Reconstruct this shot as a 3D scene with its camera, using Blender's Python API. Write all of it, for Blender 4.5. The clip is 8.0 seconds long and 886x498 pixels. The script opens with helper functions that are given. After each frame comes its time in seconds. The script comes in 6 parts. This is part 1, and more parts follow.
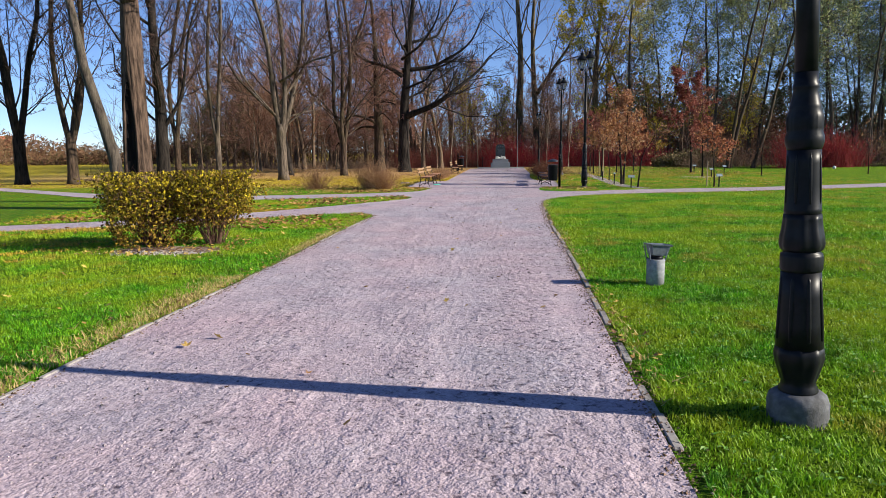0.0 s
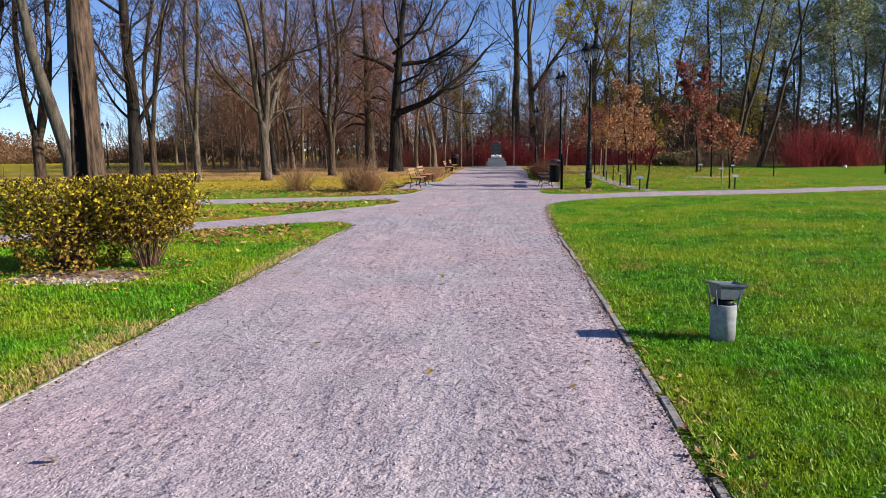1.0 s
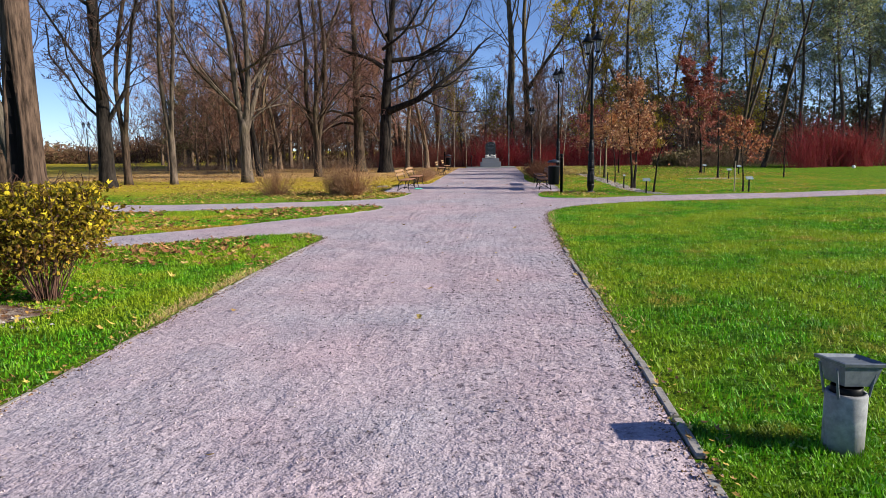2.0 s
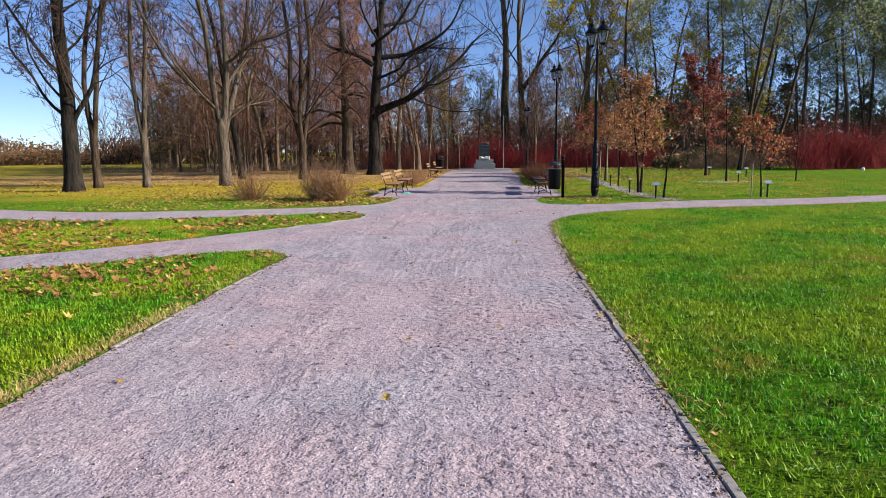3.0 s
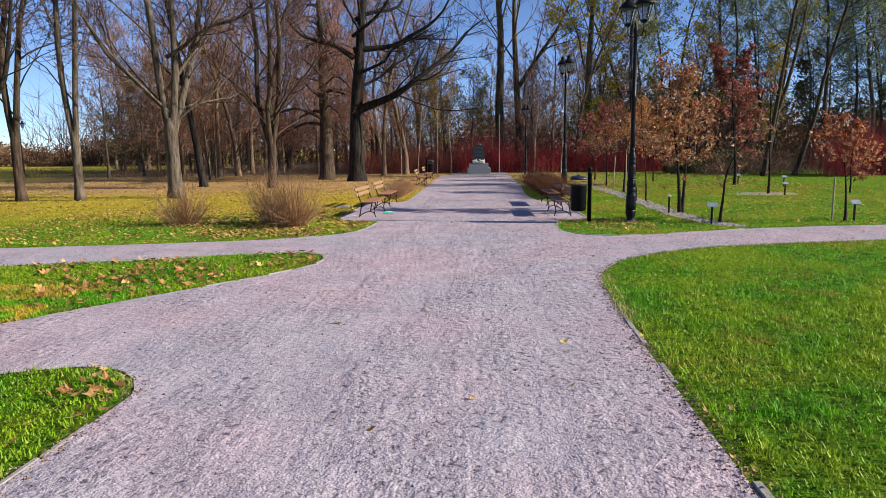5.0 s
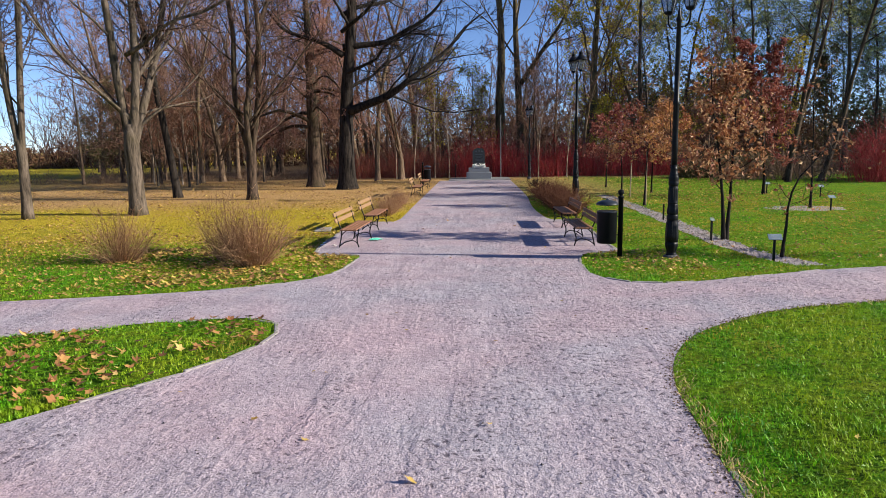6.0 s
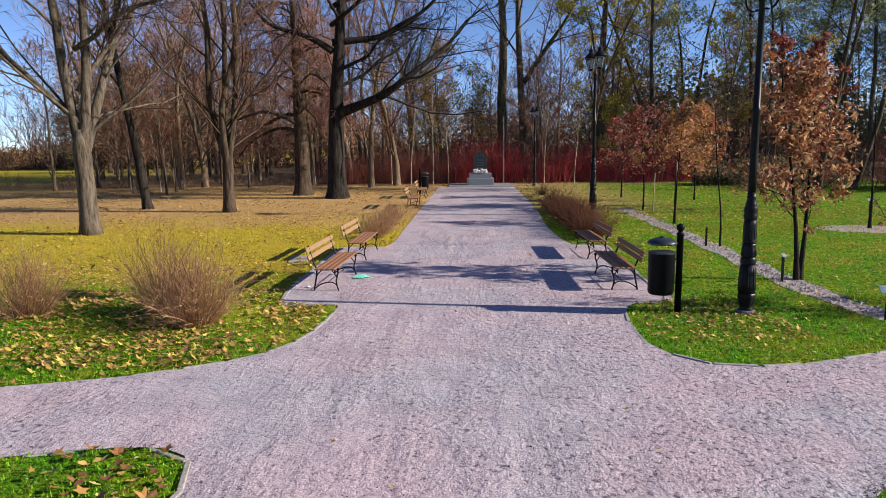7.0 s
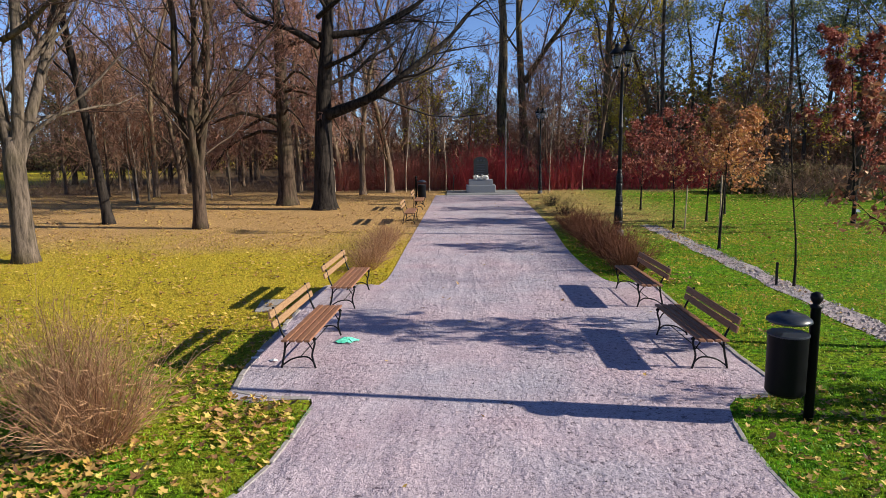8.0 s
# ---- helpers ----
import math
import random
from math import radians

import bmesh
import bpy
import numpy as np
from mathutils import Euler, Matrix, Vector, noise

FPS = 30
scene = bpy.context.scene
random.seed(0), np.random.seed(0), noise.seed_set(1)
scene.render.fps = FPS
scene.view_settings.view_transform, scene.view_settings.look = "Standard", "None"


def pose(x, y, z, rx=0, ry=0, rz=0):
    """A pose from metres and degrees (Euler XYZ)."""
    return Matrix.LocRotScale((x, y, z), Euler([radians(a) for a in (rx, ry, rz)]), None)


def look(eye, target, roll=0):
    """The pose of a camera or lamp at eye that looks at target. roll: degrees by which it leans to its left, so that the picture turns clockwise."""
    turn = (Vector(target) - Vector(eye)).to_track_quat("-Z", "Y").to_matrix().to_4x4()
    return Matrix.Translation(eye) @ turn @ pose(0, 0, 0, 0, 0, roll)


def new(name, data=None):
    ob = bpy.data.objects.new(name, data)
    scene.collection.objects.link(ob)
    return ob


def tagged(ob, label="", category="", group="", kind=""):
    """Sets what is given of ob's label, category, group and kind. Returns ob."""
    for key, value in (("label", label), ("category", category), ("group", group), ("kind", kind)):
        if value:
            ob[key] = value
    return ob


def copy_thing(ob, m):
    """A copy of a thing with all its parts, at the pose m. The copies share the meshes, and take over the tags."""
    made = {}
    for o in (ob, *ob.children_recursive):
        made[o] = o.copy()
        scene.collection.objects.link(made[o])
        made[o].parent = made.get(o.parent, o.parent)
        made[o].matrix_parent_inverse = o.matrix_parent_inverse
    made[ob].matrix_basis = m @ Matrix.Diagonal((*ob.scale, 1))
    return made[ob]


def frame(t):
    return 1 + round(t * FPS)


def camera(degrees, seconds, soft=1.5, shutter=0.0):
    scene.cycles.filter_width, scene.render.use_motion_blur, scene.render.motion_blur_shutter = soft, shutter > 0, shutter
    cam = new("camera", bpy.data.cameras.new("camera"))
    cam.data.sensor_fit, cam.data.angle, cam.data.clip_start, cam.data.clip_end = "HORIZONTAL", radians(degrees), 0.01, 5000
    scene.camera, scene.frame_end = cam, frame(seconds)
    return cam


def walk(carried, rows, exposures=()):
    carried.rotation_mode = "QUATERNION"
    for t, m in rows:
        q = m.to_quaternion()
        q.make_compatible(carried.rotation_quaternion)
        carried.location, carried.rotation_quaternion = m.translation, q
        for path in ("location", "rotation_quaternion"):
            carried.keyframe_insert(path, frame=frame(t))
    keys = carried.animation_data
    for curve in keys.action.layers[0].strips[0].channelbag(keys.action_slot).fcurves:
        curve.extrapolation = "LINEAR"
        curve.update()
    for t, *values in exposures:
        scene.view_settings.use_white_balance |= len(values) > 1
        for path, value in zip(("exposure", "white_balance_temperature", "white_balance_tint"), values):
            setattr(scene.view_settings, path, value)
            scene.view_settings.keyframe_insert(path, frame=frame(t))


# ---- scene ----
from mathutils import geometry

cam = camera(66.0, 8.0, soft=0.8)
PATH = [
    (0, (0.844, 3.94, 1.505), (0.676, 5.912, 1.221), -0.7),
    (0.5, (0.746, 4.974, 1.557), (0.589, 6.947, 1.267), -0.8),
    (1, (0.755, 6.143, 1.535), (0.602, 8.116, 1.245), -0.7),
    (1.5, (0.766, 7.182, 1.539), (0.62, 9.155, 1.248), -0.7),
    (3, (0.718, 10.176, 1.528), (0.6, 12.151, 1.241), -0.7),
    (3.5, (0.654, 11.333, 1.531), (0.546, 13.31, 1.245), -0.5),
    (4, (0.589, 12.445, 1.572), (0.488, 14.422, 1.285), -0.5),
    (4.5, (0.478, 13.694, 1.642), (0.386, 15.671, 1.354), -0.5),
    (6, (0.304, 18.32, 2.2), (0.22, 20.295, 1.902), -0.9),
    (6.5, (0.22, 19.949, 2.381), (0.14, 21.924, 2.079), -0.8),
    (7, (0.093, 21.572, 2.512), (0.017, 23.548, 2.21), -0.8),
    (7.5, (-0.068, 23.249, 2.665), (-0.142, 25.224, 2.363), -0.7),
    (8, (-0.33, 24.905, 2.824), (-0.383, 26.88, 2.518), -0.7),
]
walk(cam, [(t, look(eye, target, roll)) for t, eye, target, roll in PATH])

# ---- light ----
SUN_DIR = Vector((0.905, -0.125, 0.407)).normalized()
world = bpy.data.worlds.new("world")
scene.world = world
world.use_nodes = True
wn = world.node_tree
sky = wn.nodes.new("ShaderNodeTexSky")
sky.sky_type = "NISHITA"
sky.sun_disc = False
sky.sun_elevation = math.asin(SUN_DIR.z)
sky.sun_rotation = math.atan2(SUN_DIR.x, SUN_DIR.y)
sky.air_density, sky.dust_density, sky.ozone_density = 0.62, 0.0, 2.0
wn.nodes["Background"].inputs["Strength"].default_value = 0.077
clear = wn.nodes.new("ShaderNodeMix")
clear.data_type, clear.blend_type = "RGBA", "MULTIPLY"
clear.inputs[0].default_value = 1.0
clear.inputs[7].default_value = (0.86, 0.94, 1.17, 1)
wn.links.new(sky.outputs[0], clear.inputs[6])
wn.links.new(clear.outputs[2], wn.nodes["Background"].inputs["Color"])
sun_data = bpy.data.lights.new("sun", "SUN")
sun_data.energy, sun_data.angle, sun_data.color = 5.0, radians(0.55), (1.0, 0.92, 0.78)
sun = new("sun", sun_data)
sun.matrix_world = look(SUN_DIR * 60, (0, 0, 0))
scene.view_settings.exposure = 0.81


# ---- materials ----
def ramp_node(nt, stops):
    r = nt.nodes.new("ShaderNodeValToRGB")
    while len(r.color_ramp.elements) < len(stops):
        r.color_ramp.elements.new(0.5)
    for e, (p, c) in zip(r.color_ramp.elements, stops):
        e.position, e.color = p, (*c, 1)
    return r


def base_mat(name, rough=0.8, metal=0.0, spec=0.3):
    m = bpy.data.materials.new(name)
    m.use_nodes = True
    b = m.node_tree.nodes["Principled BSDF"]
    b.inputs["Roughness"].default_value, b.inputs["Metallic"].default_value = rough, metal
    b.inputs["Specular IOR Level"].default_value = spec
    return m, m.node_tree, b


def noise_node(nt, scale, detail=4.0, rough=0.6, vec=None, stretch=None):
    n = nt.nodes.new("ShaderNodeTexNoise")
    n.inputs["Scale"].default_value, n.inputs["Detail"].default_value, n.inputs["Roughness"].default_value = scale, detail, rough
    if vec is None:
        vec = nt.nodes.new("ShaderNodeTexCoord").outputs["Object"]
    if stretch:
        mp = nt.nodes.new("ShaderNodeMapping")
        mp.inputs["Scale"].default_value = stretch
        nt.links.new(vec, mp.inputs["Vector"])
        vec = mp.outputs[0]
    nt.links.new(vec, n.inputs["Vector"])
    return n


def mixed(nt, fac, a, b, mode="MIX"):
    m = nt.nodes.new("ShaderNodeMix")
    m.data_type, m.blend_type = "RGBA", mode
    for k, v in ((0, fac), (6, a), (7, b)):
        if hasattr(v, "is_linked"):
            nt.links.new(v, m.inputs[k])
        else:
            m.inputs[k].default_value = v if k == 0 else (*v, 1)
    return m.outputs[2]


def maths(nt, op, a, b=0.0, clamp=False):
    m = nt.nodes.new("ShaderNodeMath")
    m.operation, m.use_clamp = op, clamp
    for k, v in ((0, a), (1, b)):
        if hasattr(v, "is_linked"):
            nt.links.new(v, m.inputs[k])
        else:
            m.inputs[k].default_value = v
    return m.outputs[0]


def bump_to(nt, b, height, strength, distance):
    bp = nt.nodes.new("ShaderNodeBump")
    bp.inputs["Strength"].default_value, bp.inputs["Distance"].default_value = strength, distance
    nt.links.new(height, bp.inputs["Height"])
    nt.links.new(bp.outputs[0], b.inputs["Normal"])


def grain_mat(name, c0, c1, scale, rough=0.8, metal=0.0, bump=0.3, dist=0.01, stretch=None, blotch=None, blotch_scale=1.2, spec=0.3):
    """Two scales of variation: fine grain between two colours, and soft blotches of a third."""
    m, nt, b = base_mat(name, rough, metal, spec)
    n = noise_node(nt, scale, 5.0, 0.65, stretch=stretch)
    r = ramp_node(nt, [(0.3, c0), (0.7, c1)])
    nt.links.new(n.outputs["Fac"], r.inputs[0])
    col = r.outputs[0]
    if blotch:
        n2 = noise_node(nt, blotch_scale, 3.0, 0.6)
        r2 = ramp_node(nt, [(0.45, (0, 0, 0)), (0.7, (1, 1, 1))])
        nt.links.new(n2.outputs["Fac"], r2.inputs[0])
        col = mixed(nt, r2.outputs[0], col, blotch)
    nt.links.new(col, b.inputs["Base Color"])
    if bump:
        bump_to(nt, b, n.outputs["Fac"], bump, dist)
    return m


def leaf_mat(name, colours, rough=0.55, through_light=0.35, spec=0.35):
    """Thin leaves that let light through; each loose leaf takes its own tone."""
    m, nt, b = base_mat(name, rough, 0.0, spec)
    g = nt.nodes.new("ShaderNodeNewGeometry")
    r = ramp_node(nt, [(k / max(1, len(colours) - 1), c) for k, c in enumerate(colours)])
    r.color_ramp.interpolation = "LINEAR"
    nt.links.new(g.outputs["Random Per Island"], r.inputs[0])
    nt.links.new(r.outputs[0], b.inputs["Base Color"])
    tr = nt.nodes.new("ShaderNodeBsdfTranslucent")
    nt.links.new(r.outputs[0], tr.inputs["Color"])
    mx = nt.nodes.new("ShaderNodeMixShader")
    mx.inputs[0].default_value = through_light
    nt.links.new(b.outputs[0], mx.inputs[1])
    nt.links.new(tr.outputs[0], mx.inputs[2])
    nt.links.new(mx.outputs[0], nt.nodes["Material Output"].inputs["Surface"])
    return m


def twig_mat(name, colours):
    m, nt, b = base_mat(name, 0.85, 0.0, 0.15)
    g = nt.nodes.new("ShaderNodeNewGeometry")
    r = ramp_node(nt, [(k / max(1, len(colours) - 1), c) for k, c in enumerate(colours)])
    nt.links.new(g.outputs["Random Per Island"], r.inputs[0])
    nt.links.new(r.outputs[0], b.inputs["Base Color"])
    return m


def bark_mat(name, dark, light, moss=None, scale=9.0):
    m, nt, b = base_mat(name, 0.92, 0.0, 0.1)
    n = noise_node(nt, scale, 6.0, 0.7, stretch=(1, 1, 0.16))
    r = ramp_node(nt, [(0.36, dark), (0.62, light)])
    nt.links.new(n.outputs["Fac"], r.inputs[0])
    col = r.outputs[0]
    n2 = noise_node(nt, 0.9, 4.0, 0.6)
    if moss:
        r2 = ramp_node(nt, [(0.48, (0, 0, 0)), (0.72, (0.8, 0.8, 0.8))])
        nt.links.new(n2.outputs["Fac"], r2.inputs[0])
        col = mixed(nt, r2.outputs[0], col, moss)
    nt.links.new(col, b.inputs["Base Color"])
    bump_to(nt, b, n.outputs["Fac"], 0.8, 0.05)
    return m


def ground_material():
    m, nt, b = base_mat("lawn", 0.95, 0.0, 0.1)
    co = nt.nodes.new("ShaderNodeTexCoord").outputs["Object"]
    sep = nt.nodes.new("ShaderNodeSeparateXYZ")
    nt.links.new(co, sep.inputs[0])
    fine = noise_node(nt, 60.0, 4.0, 0.7, co)
    mid = noise_node(nt, 2.2, 5.0, 0.65, co)
    big = noise_node(nt, 0.22, 4.0, 0.6, co)
    green = ramp_node(nt, [(0.3, (0.034, 0.15, 0.003)), (0.55, (0.10, 0.265, 0.005)), (0.75, (0.21, 0.34, 0.013))])
    nt.links.new(fine.outputs["Fac"], green.inputs[0])
    dry = ramp_node(nt, [(0.3, (0.36, 0.275, 0.02)), (0.7, (0.66, 0.49, 0.05))])
    nt.links.new(fine.outputs["Fac"], dry.inputs[0])
    litter = ramp_node(nt, [(0.3, (0.28, 0.155, 0.065)), (0.7, (0.66, 0.41, 0.20))])
    nt.links.new(fine.outputs["Fac"], litter.inputs[0])
    patch = ramp_node(nt, [(0.42, (0, 0, 0)), (0.62, (0.9, 0.9, 0.9))])
    nt.links.new(mid.outputs["Fac"], patch.inputs[0])
    col = mixed(nt, patch.outputs[0], green.outputs[0], (0.21, 0.27, 0.013))
    # hollows between tufts, low in the bump too, have their shade painted in
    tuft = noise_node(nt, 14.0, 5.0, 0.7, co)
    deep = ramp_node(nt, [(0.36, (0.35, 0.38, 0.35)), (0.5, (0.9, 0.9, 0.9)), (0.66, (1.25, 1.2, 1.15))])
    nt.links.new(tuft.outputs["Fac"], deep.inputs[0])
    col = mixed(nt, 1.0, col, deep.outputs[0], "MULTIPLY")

    def step(value, lo, hi):
        s = nt.nodes.new("ShaderNodeMapRange")
        s.interpolation_type = "SMOOTHSTEP"
        s.inputs["From Min"].default_value, s.inputs["From Max"].default_value = lo, hi
        nt.links.new(value, s.inputs["Value"])
        return s.outputs[0]

    # nearer ground painted darker: shade in the blade gaps, plus dark soil
    thatch_shade = maths(nt, "SUBTRACT", 1.0, step(sep.outputs["Y"], 21.0, 27.0))
    col = mixed(nt, maths(nt, "MULTIPLY", thatch_shade, 0.3), col, (0.05, 0.13, 0.008))
    wob = maths(nt, "ADD", sep.outputs["Y"], maths(nt, "MULTIPLY", maths(nt, "SUBTRACT", big.outputs["Fac"], 0.5), 14.0))
    left = step(maths(nt, "MULTIPLY", sep.outputs["X"], -1.0), 0.0, 2.0)
    old = maths(nt, "MULTIPLY", step(wob, 30.5, 37.0), left)
    col = mixed(nt, maths(nt, "MULTIPLY", old, 0.85), col, dry.outputs[0])
    under = maths(nt, "MULTIPLY", step(wob, 41.0, 47.0), left)
    near_side = step(sep.outputs["X"], -40.0, -22.0)
    col = mixed(nt, maths(nt, "MULTIPLY", maths(nt, "MULTIPLY", under, near_side), 0.9), col, litter.outputs[0])
    wood = step(wob, 62.0, 68.0)
    col = mixed(nt, maths(nt, "MULTIPLY", maths(nt, "MULTIPLY", wood, near_side), 0.9), col, (0.13, 0.085, 0.05))
    beside = maths(nt, "MULTIPLY", step(wob, 43.0, 52.0), maths(nt, "MULTIPLY", step(sep.outputs["X"], 1.5, 2.5), maths(nt, "SUBTRACT", 1.0, step(sep.outputs["X"], 5.0, 10.0))))
    col = mixed(nt, maths(nt, "MULTIPLY", maths(nt, "MULTIPLY", beside, mid.outputs["Fac"]), 1.3), col, litter.outputs[0])
    # same tuft shade painted once more over dry grass and litter
    tuft_shade = ramp_node(nt, [(0.36, (0.62, 0.60, 0.58)), (0.55, (1.0, 1.0, 1.0)), (0.7, (1.2, 1.18, 1.15))])
    nt.links.new(tuft.outputs["Fac"], tuft_shade.inputs[0])
    col = mixed(nt, 1.0, col, tuft_shade.outputs[0], "MULTIPLY")
    nt.links.new(col, b.inputs["Base Color"])
    bump_to(nt, b, maths(nt, "ADD", fine.outputs["Fac"], maths(nt, "MULTIPLY", tuft.outputs["Fac"], 2.0)), 0.9, 0.035)
    return m


def gravel_material(name="gravel", tint=(0.458, 0.396, 0.428), rutted=True):
    """Trodden stone chippings: fine stones, clods and pits, and rutted stretches with deeper pits; pit shade is
    painted.
    """
    m, nt, b = base_mat(name, 0.9, 0.0, 0.15)
    co = nt.nodes.new("ShaderNodeTexCoord").outputs["Object"]
    v = nt.nodes.new("ShaderNodeTexVoronoi")
    v.inputs["Scale"].default_value = 62.0
    nt.links.new(co, v.inputs["Vector"])
    tone = ramp_node(nt, [(0.0, tuple(c * 0.62 for c in tint)), (0.14, tuple(c * 0.9 for c in tint)), (0.88, tuple(min(1, c * 1.05) for c in tint)), (1.0, tuple(min(1, c * 1.22) for c in tint))])
    sepc = nt.nodes.new("ShaderNodeSeparateColor")
    nt.links.new(v.outputs["Color"], sepc.inputs[0])
    nt.links.new(sepc.outputs[0], tone.inputs[0])
    pit = noise_node(nt, 13.0, 5.0, 0.62, co)
    mid = noise_node(nt, 1.7, 5.0, 0.65, co)
    big = noise_node(nt, 0.33, 3.0, 0.6, co)
    hue = noise_node(nt, 0.75, 4.0, 0.65, co)
    track = noise_node(nt, 1.0, 4.0, 0.6, co, (1.5, 0.34, 1.0))
    rut = nt.nodes.new("ShaderNodeMapRange")
    rut.interpolation_type = "SMOOTHSTEP"
    rut.inputs["From Min"].default_value, rut.inputs["From Max"].default_value = 0.44, 0.66
    lane = nt.nodes.new("ShaderNodeSeparateXYZ")
    nt.links.new(co, lane.inputs[0])
    worn = nt.nodes.new("ShaderNodeMapRange")
    worn.interpolation_type = "SMOOTHSTEP"
    worn.inputs["From Min"].default_value, worn.inputs["From Max"].default_value = -0.6, 1.5
    worn.inputs["To Max"].default_value = 0.13 if rutted else 0.0
    nt.links.new(lane.outputs["X"], worn.inputs["Value"])
    nt.links.new(maths(nt, "ADD", track.outputs["Fac"], worn.outputs[0]), rut.inputs["Value"])
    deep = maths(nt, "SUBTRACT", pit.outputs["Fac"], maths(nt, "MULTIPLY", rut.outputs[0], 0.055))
    # pits of the bump are darkened here, their shade put into the colour
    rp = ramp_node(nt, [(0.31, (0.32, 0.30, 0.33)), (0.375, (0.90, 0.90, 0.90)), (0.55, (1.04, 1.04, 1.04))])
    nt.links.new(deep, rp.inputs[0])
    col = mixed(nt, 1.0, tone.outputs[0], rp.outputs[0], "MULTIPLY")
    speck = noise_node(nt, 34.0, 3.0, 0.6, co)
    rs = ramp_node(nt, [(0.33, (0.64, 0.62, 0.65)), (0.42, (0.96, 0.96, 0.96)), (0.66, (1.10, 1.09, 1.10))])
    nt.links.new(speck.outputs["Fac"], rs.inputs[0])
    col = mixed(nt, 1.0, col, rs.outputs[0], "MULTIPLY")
    rb = ramp_node(nt, [(0.35, (0.86, 0.85, 0.87)), (0.62, (1.05, 1.04, 1.04))])
    nt.links.new(mid.outputs["Fac"], rb.inputs[0])
    col = mixed(nt, 1.0, col, rb.outputs[0], "MULTIPLY")
    rg = ramp_node(nt, [(0.42, (1.03, 0.97, 0.98)), (0.60, (0.93, 0.97, 1.0))])
    nt.links.new(big.outputs["Fac"], rg.inputs[0])
    col = mixed(nt, 1.0, col, rg.outputs[0], "MULTIPLY")
    rh = ramp_node(nt, [(0.36, (1.03, 0.985, 0.99)), (0.5, (1.0, 1.0, 1.0)), (0.66, (0.965, 1.0, 1.01))])
    nt.links.new(hue.outputs["Fac"], rh.inputs[0])
    col = mixed(nt, 1.0, col, rh.outputs[0], "MULTIPLY")
    nt.links.new(col, b.inputs["Base Color"])
    h = maths(nt, "MULTIPLY", maths(nt, "SUBTRACT", 0.5, v.outputs["Distance"]), 0.18)
    rough = maths(nt, "MULTIPLY", pit.outputs["Fac"], maths(nt, "ADD", 0.75, maths(nt, "MULTIPLY", rut.outputs[0], 0.75)))
    h = maths(nt, "ADD", h, maths(nt, "ADD", rough, maths(nt, "MULTIPLY", mid.outputs["Fac"], 2.0)))
    bump_to(nt, b, h, 0.65, 0.042)
    return m


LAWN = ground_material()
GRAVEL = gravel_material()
PEBBLE = twig_mat("pebble", [(0.20, 0.165, 0.17), (0.39, 0.325, 0.33), (0.48, 0.40, 0.41), (0.55, 0.465, 0.47)])
WHITE_GRAVEL = gravel_material("pale_gravel", (0.42, 0.37, 0.36), False)
MULCH = grain_mat("mulch", (0.06, 0.03, 0.02), (0.26, 0.15, 0.11), 38.0, 0.9, bump=0.8, dist=0.02, blotch=(0.5, 0.45, 0.4), blotch_scale=5.0)
FOOTING = grain_mat("footing_concrete", (0.07, 0.072, 0.078), (0.16, 0.163, 0.17), 18.0, 0.8, bump=0.6, dist=0.012, blotch=(0.05, 0.05, 0.05), blotch_scale=7.0)
KERB = grain_mat("edging_concrete", (0.22, 0.20, 0.19), (0.40, 0.37, 0.35), 30.0, 0.9, bump=0.3, dist=0.005, blotch=(0.25, 0.22, 0.18), blotch_scale=3.0)
CONCRETE = grain_mat("concrete", (0.15, 0.155, 0.16), (0.29, 0.295, 0.30), 26.0, 0.85, bump=0.5, dist=0.008, blotch=(0.12, 0.12, 0.12), blotch_scale=7.0)
STONE = grain_mat("grey_granite", (0.13, 0.14, 0.16), (0.25, 0.265, 0.29), 40.0, 0.6, bump=0.15, dist=0.004)
BLACKSTONE = grain_mat("black_granite", (0.012, 0.013, 0.015), (0.03, 0.032, 0.036), 60.0, 0.18, bump=0.0, spec=0.5)
IRON = grain_mat("black_paint", (0.004, 0.0045, 0.006), (0.009, 0.010, 0.013), 22.0, 0.40, bump=0.10, dist=0.003, spec=0.16, blotch=(0.013, 0.013, 0.014), blotch_scale=6.0)
BINBLACK = grain_mat("dark_coated_steel", (0.0035, 0.004, 0.0055), (0.006, 0.007, 0.009), 30.0, 0.45, bump=0.05, dist=0.002, spec=0.12)
LIDGREY = grain_mat("grey_coated_steel", (0.016, 0.021, 0.03), (0.03, 0.037, 0.05), 30.0, 0.35, bump=0.05, dist=0.002, spec=0.5)
PALE_PIPE = grain_mat("pale_concrete", (0.20, 0.21, 0.225), (0.36, 0.37, 0.385), 26.0, 0.85, bump=0.4, dist=0.006, blotch=(0.18, 0.18, 0.18), blotch_scale=6.0)
TRAYGREY = grain_mat("tray_zinc", (0.11, 0.13, 0.16), (0.20, 0.225, 0.26), 24.0, 0.4, metal=0.3, bump=0.1, dist=0.002)
SLAT = grain_mat("brown_slat_wood", (0.16, 0.07, 0.035), (0.34, 0.17, 0.10), 14.0, 0.55, bump=0.25, dist=0.003, stretch=(6, 0.6, 6), spec=0.35)
SLAT_PALE = grain_mat("faded_slat_wood", (0.19, 0.105, 0.05), (0.34, 0.21, 0.11), 14.0, 0.6, bump=0.25, dist=0.003, stretch=(6, 0.6, 6), spec=0.35)
STAKE = grain_mat("stake_wood", (0.22, 0.17, 0.11), (0.42, 0.34, 0.24), 18.0, 0.85, bump=0.3, dist=0.004, stretch=(4, 4, 0.5))
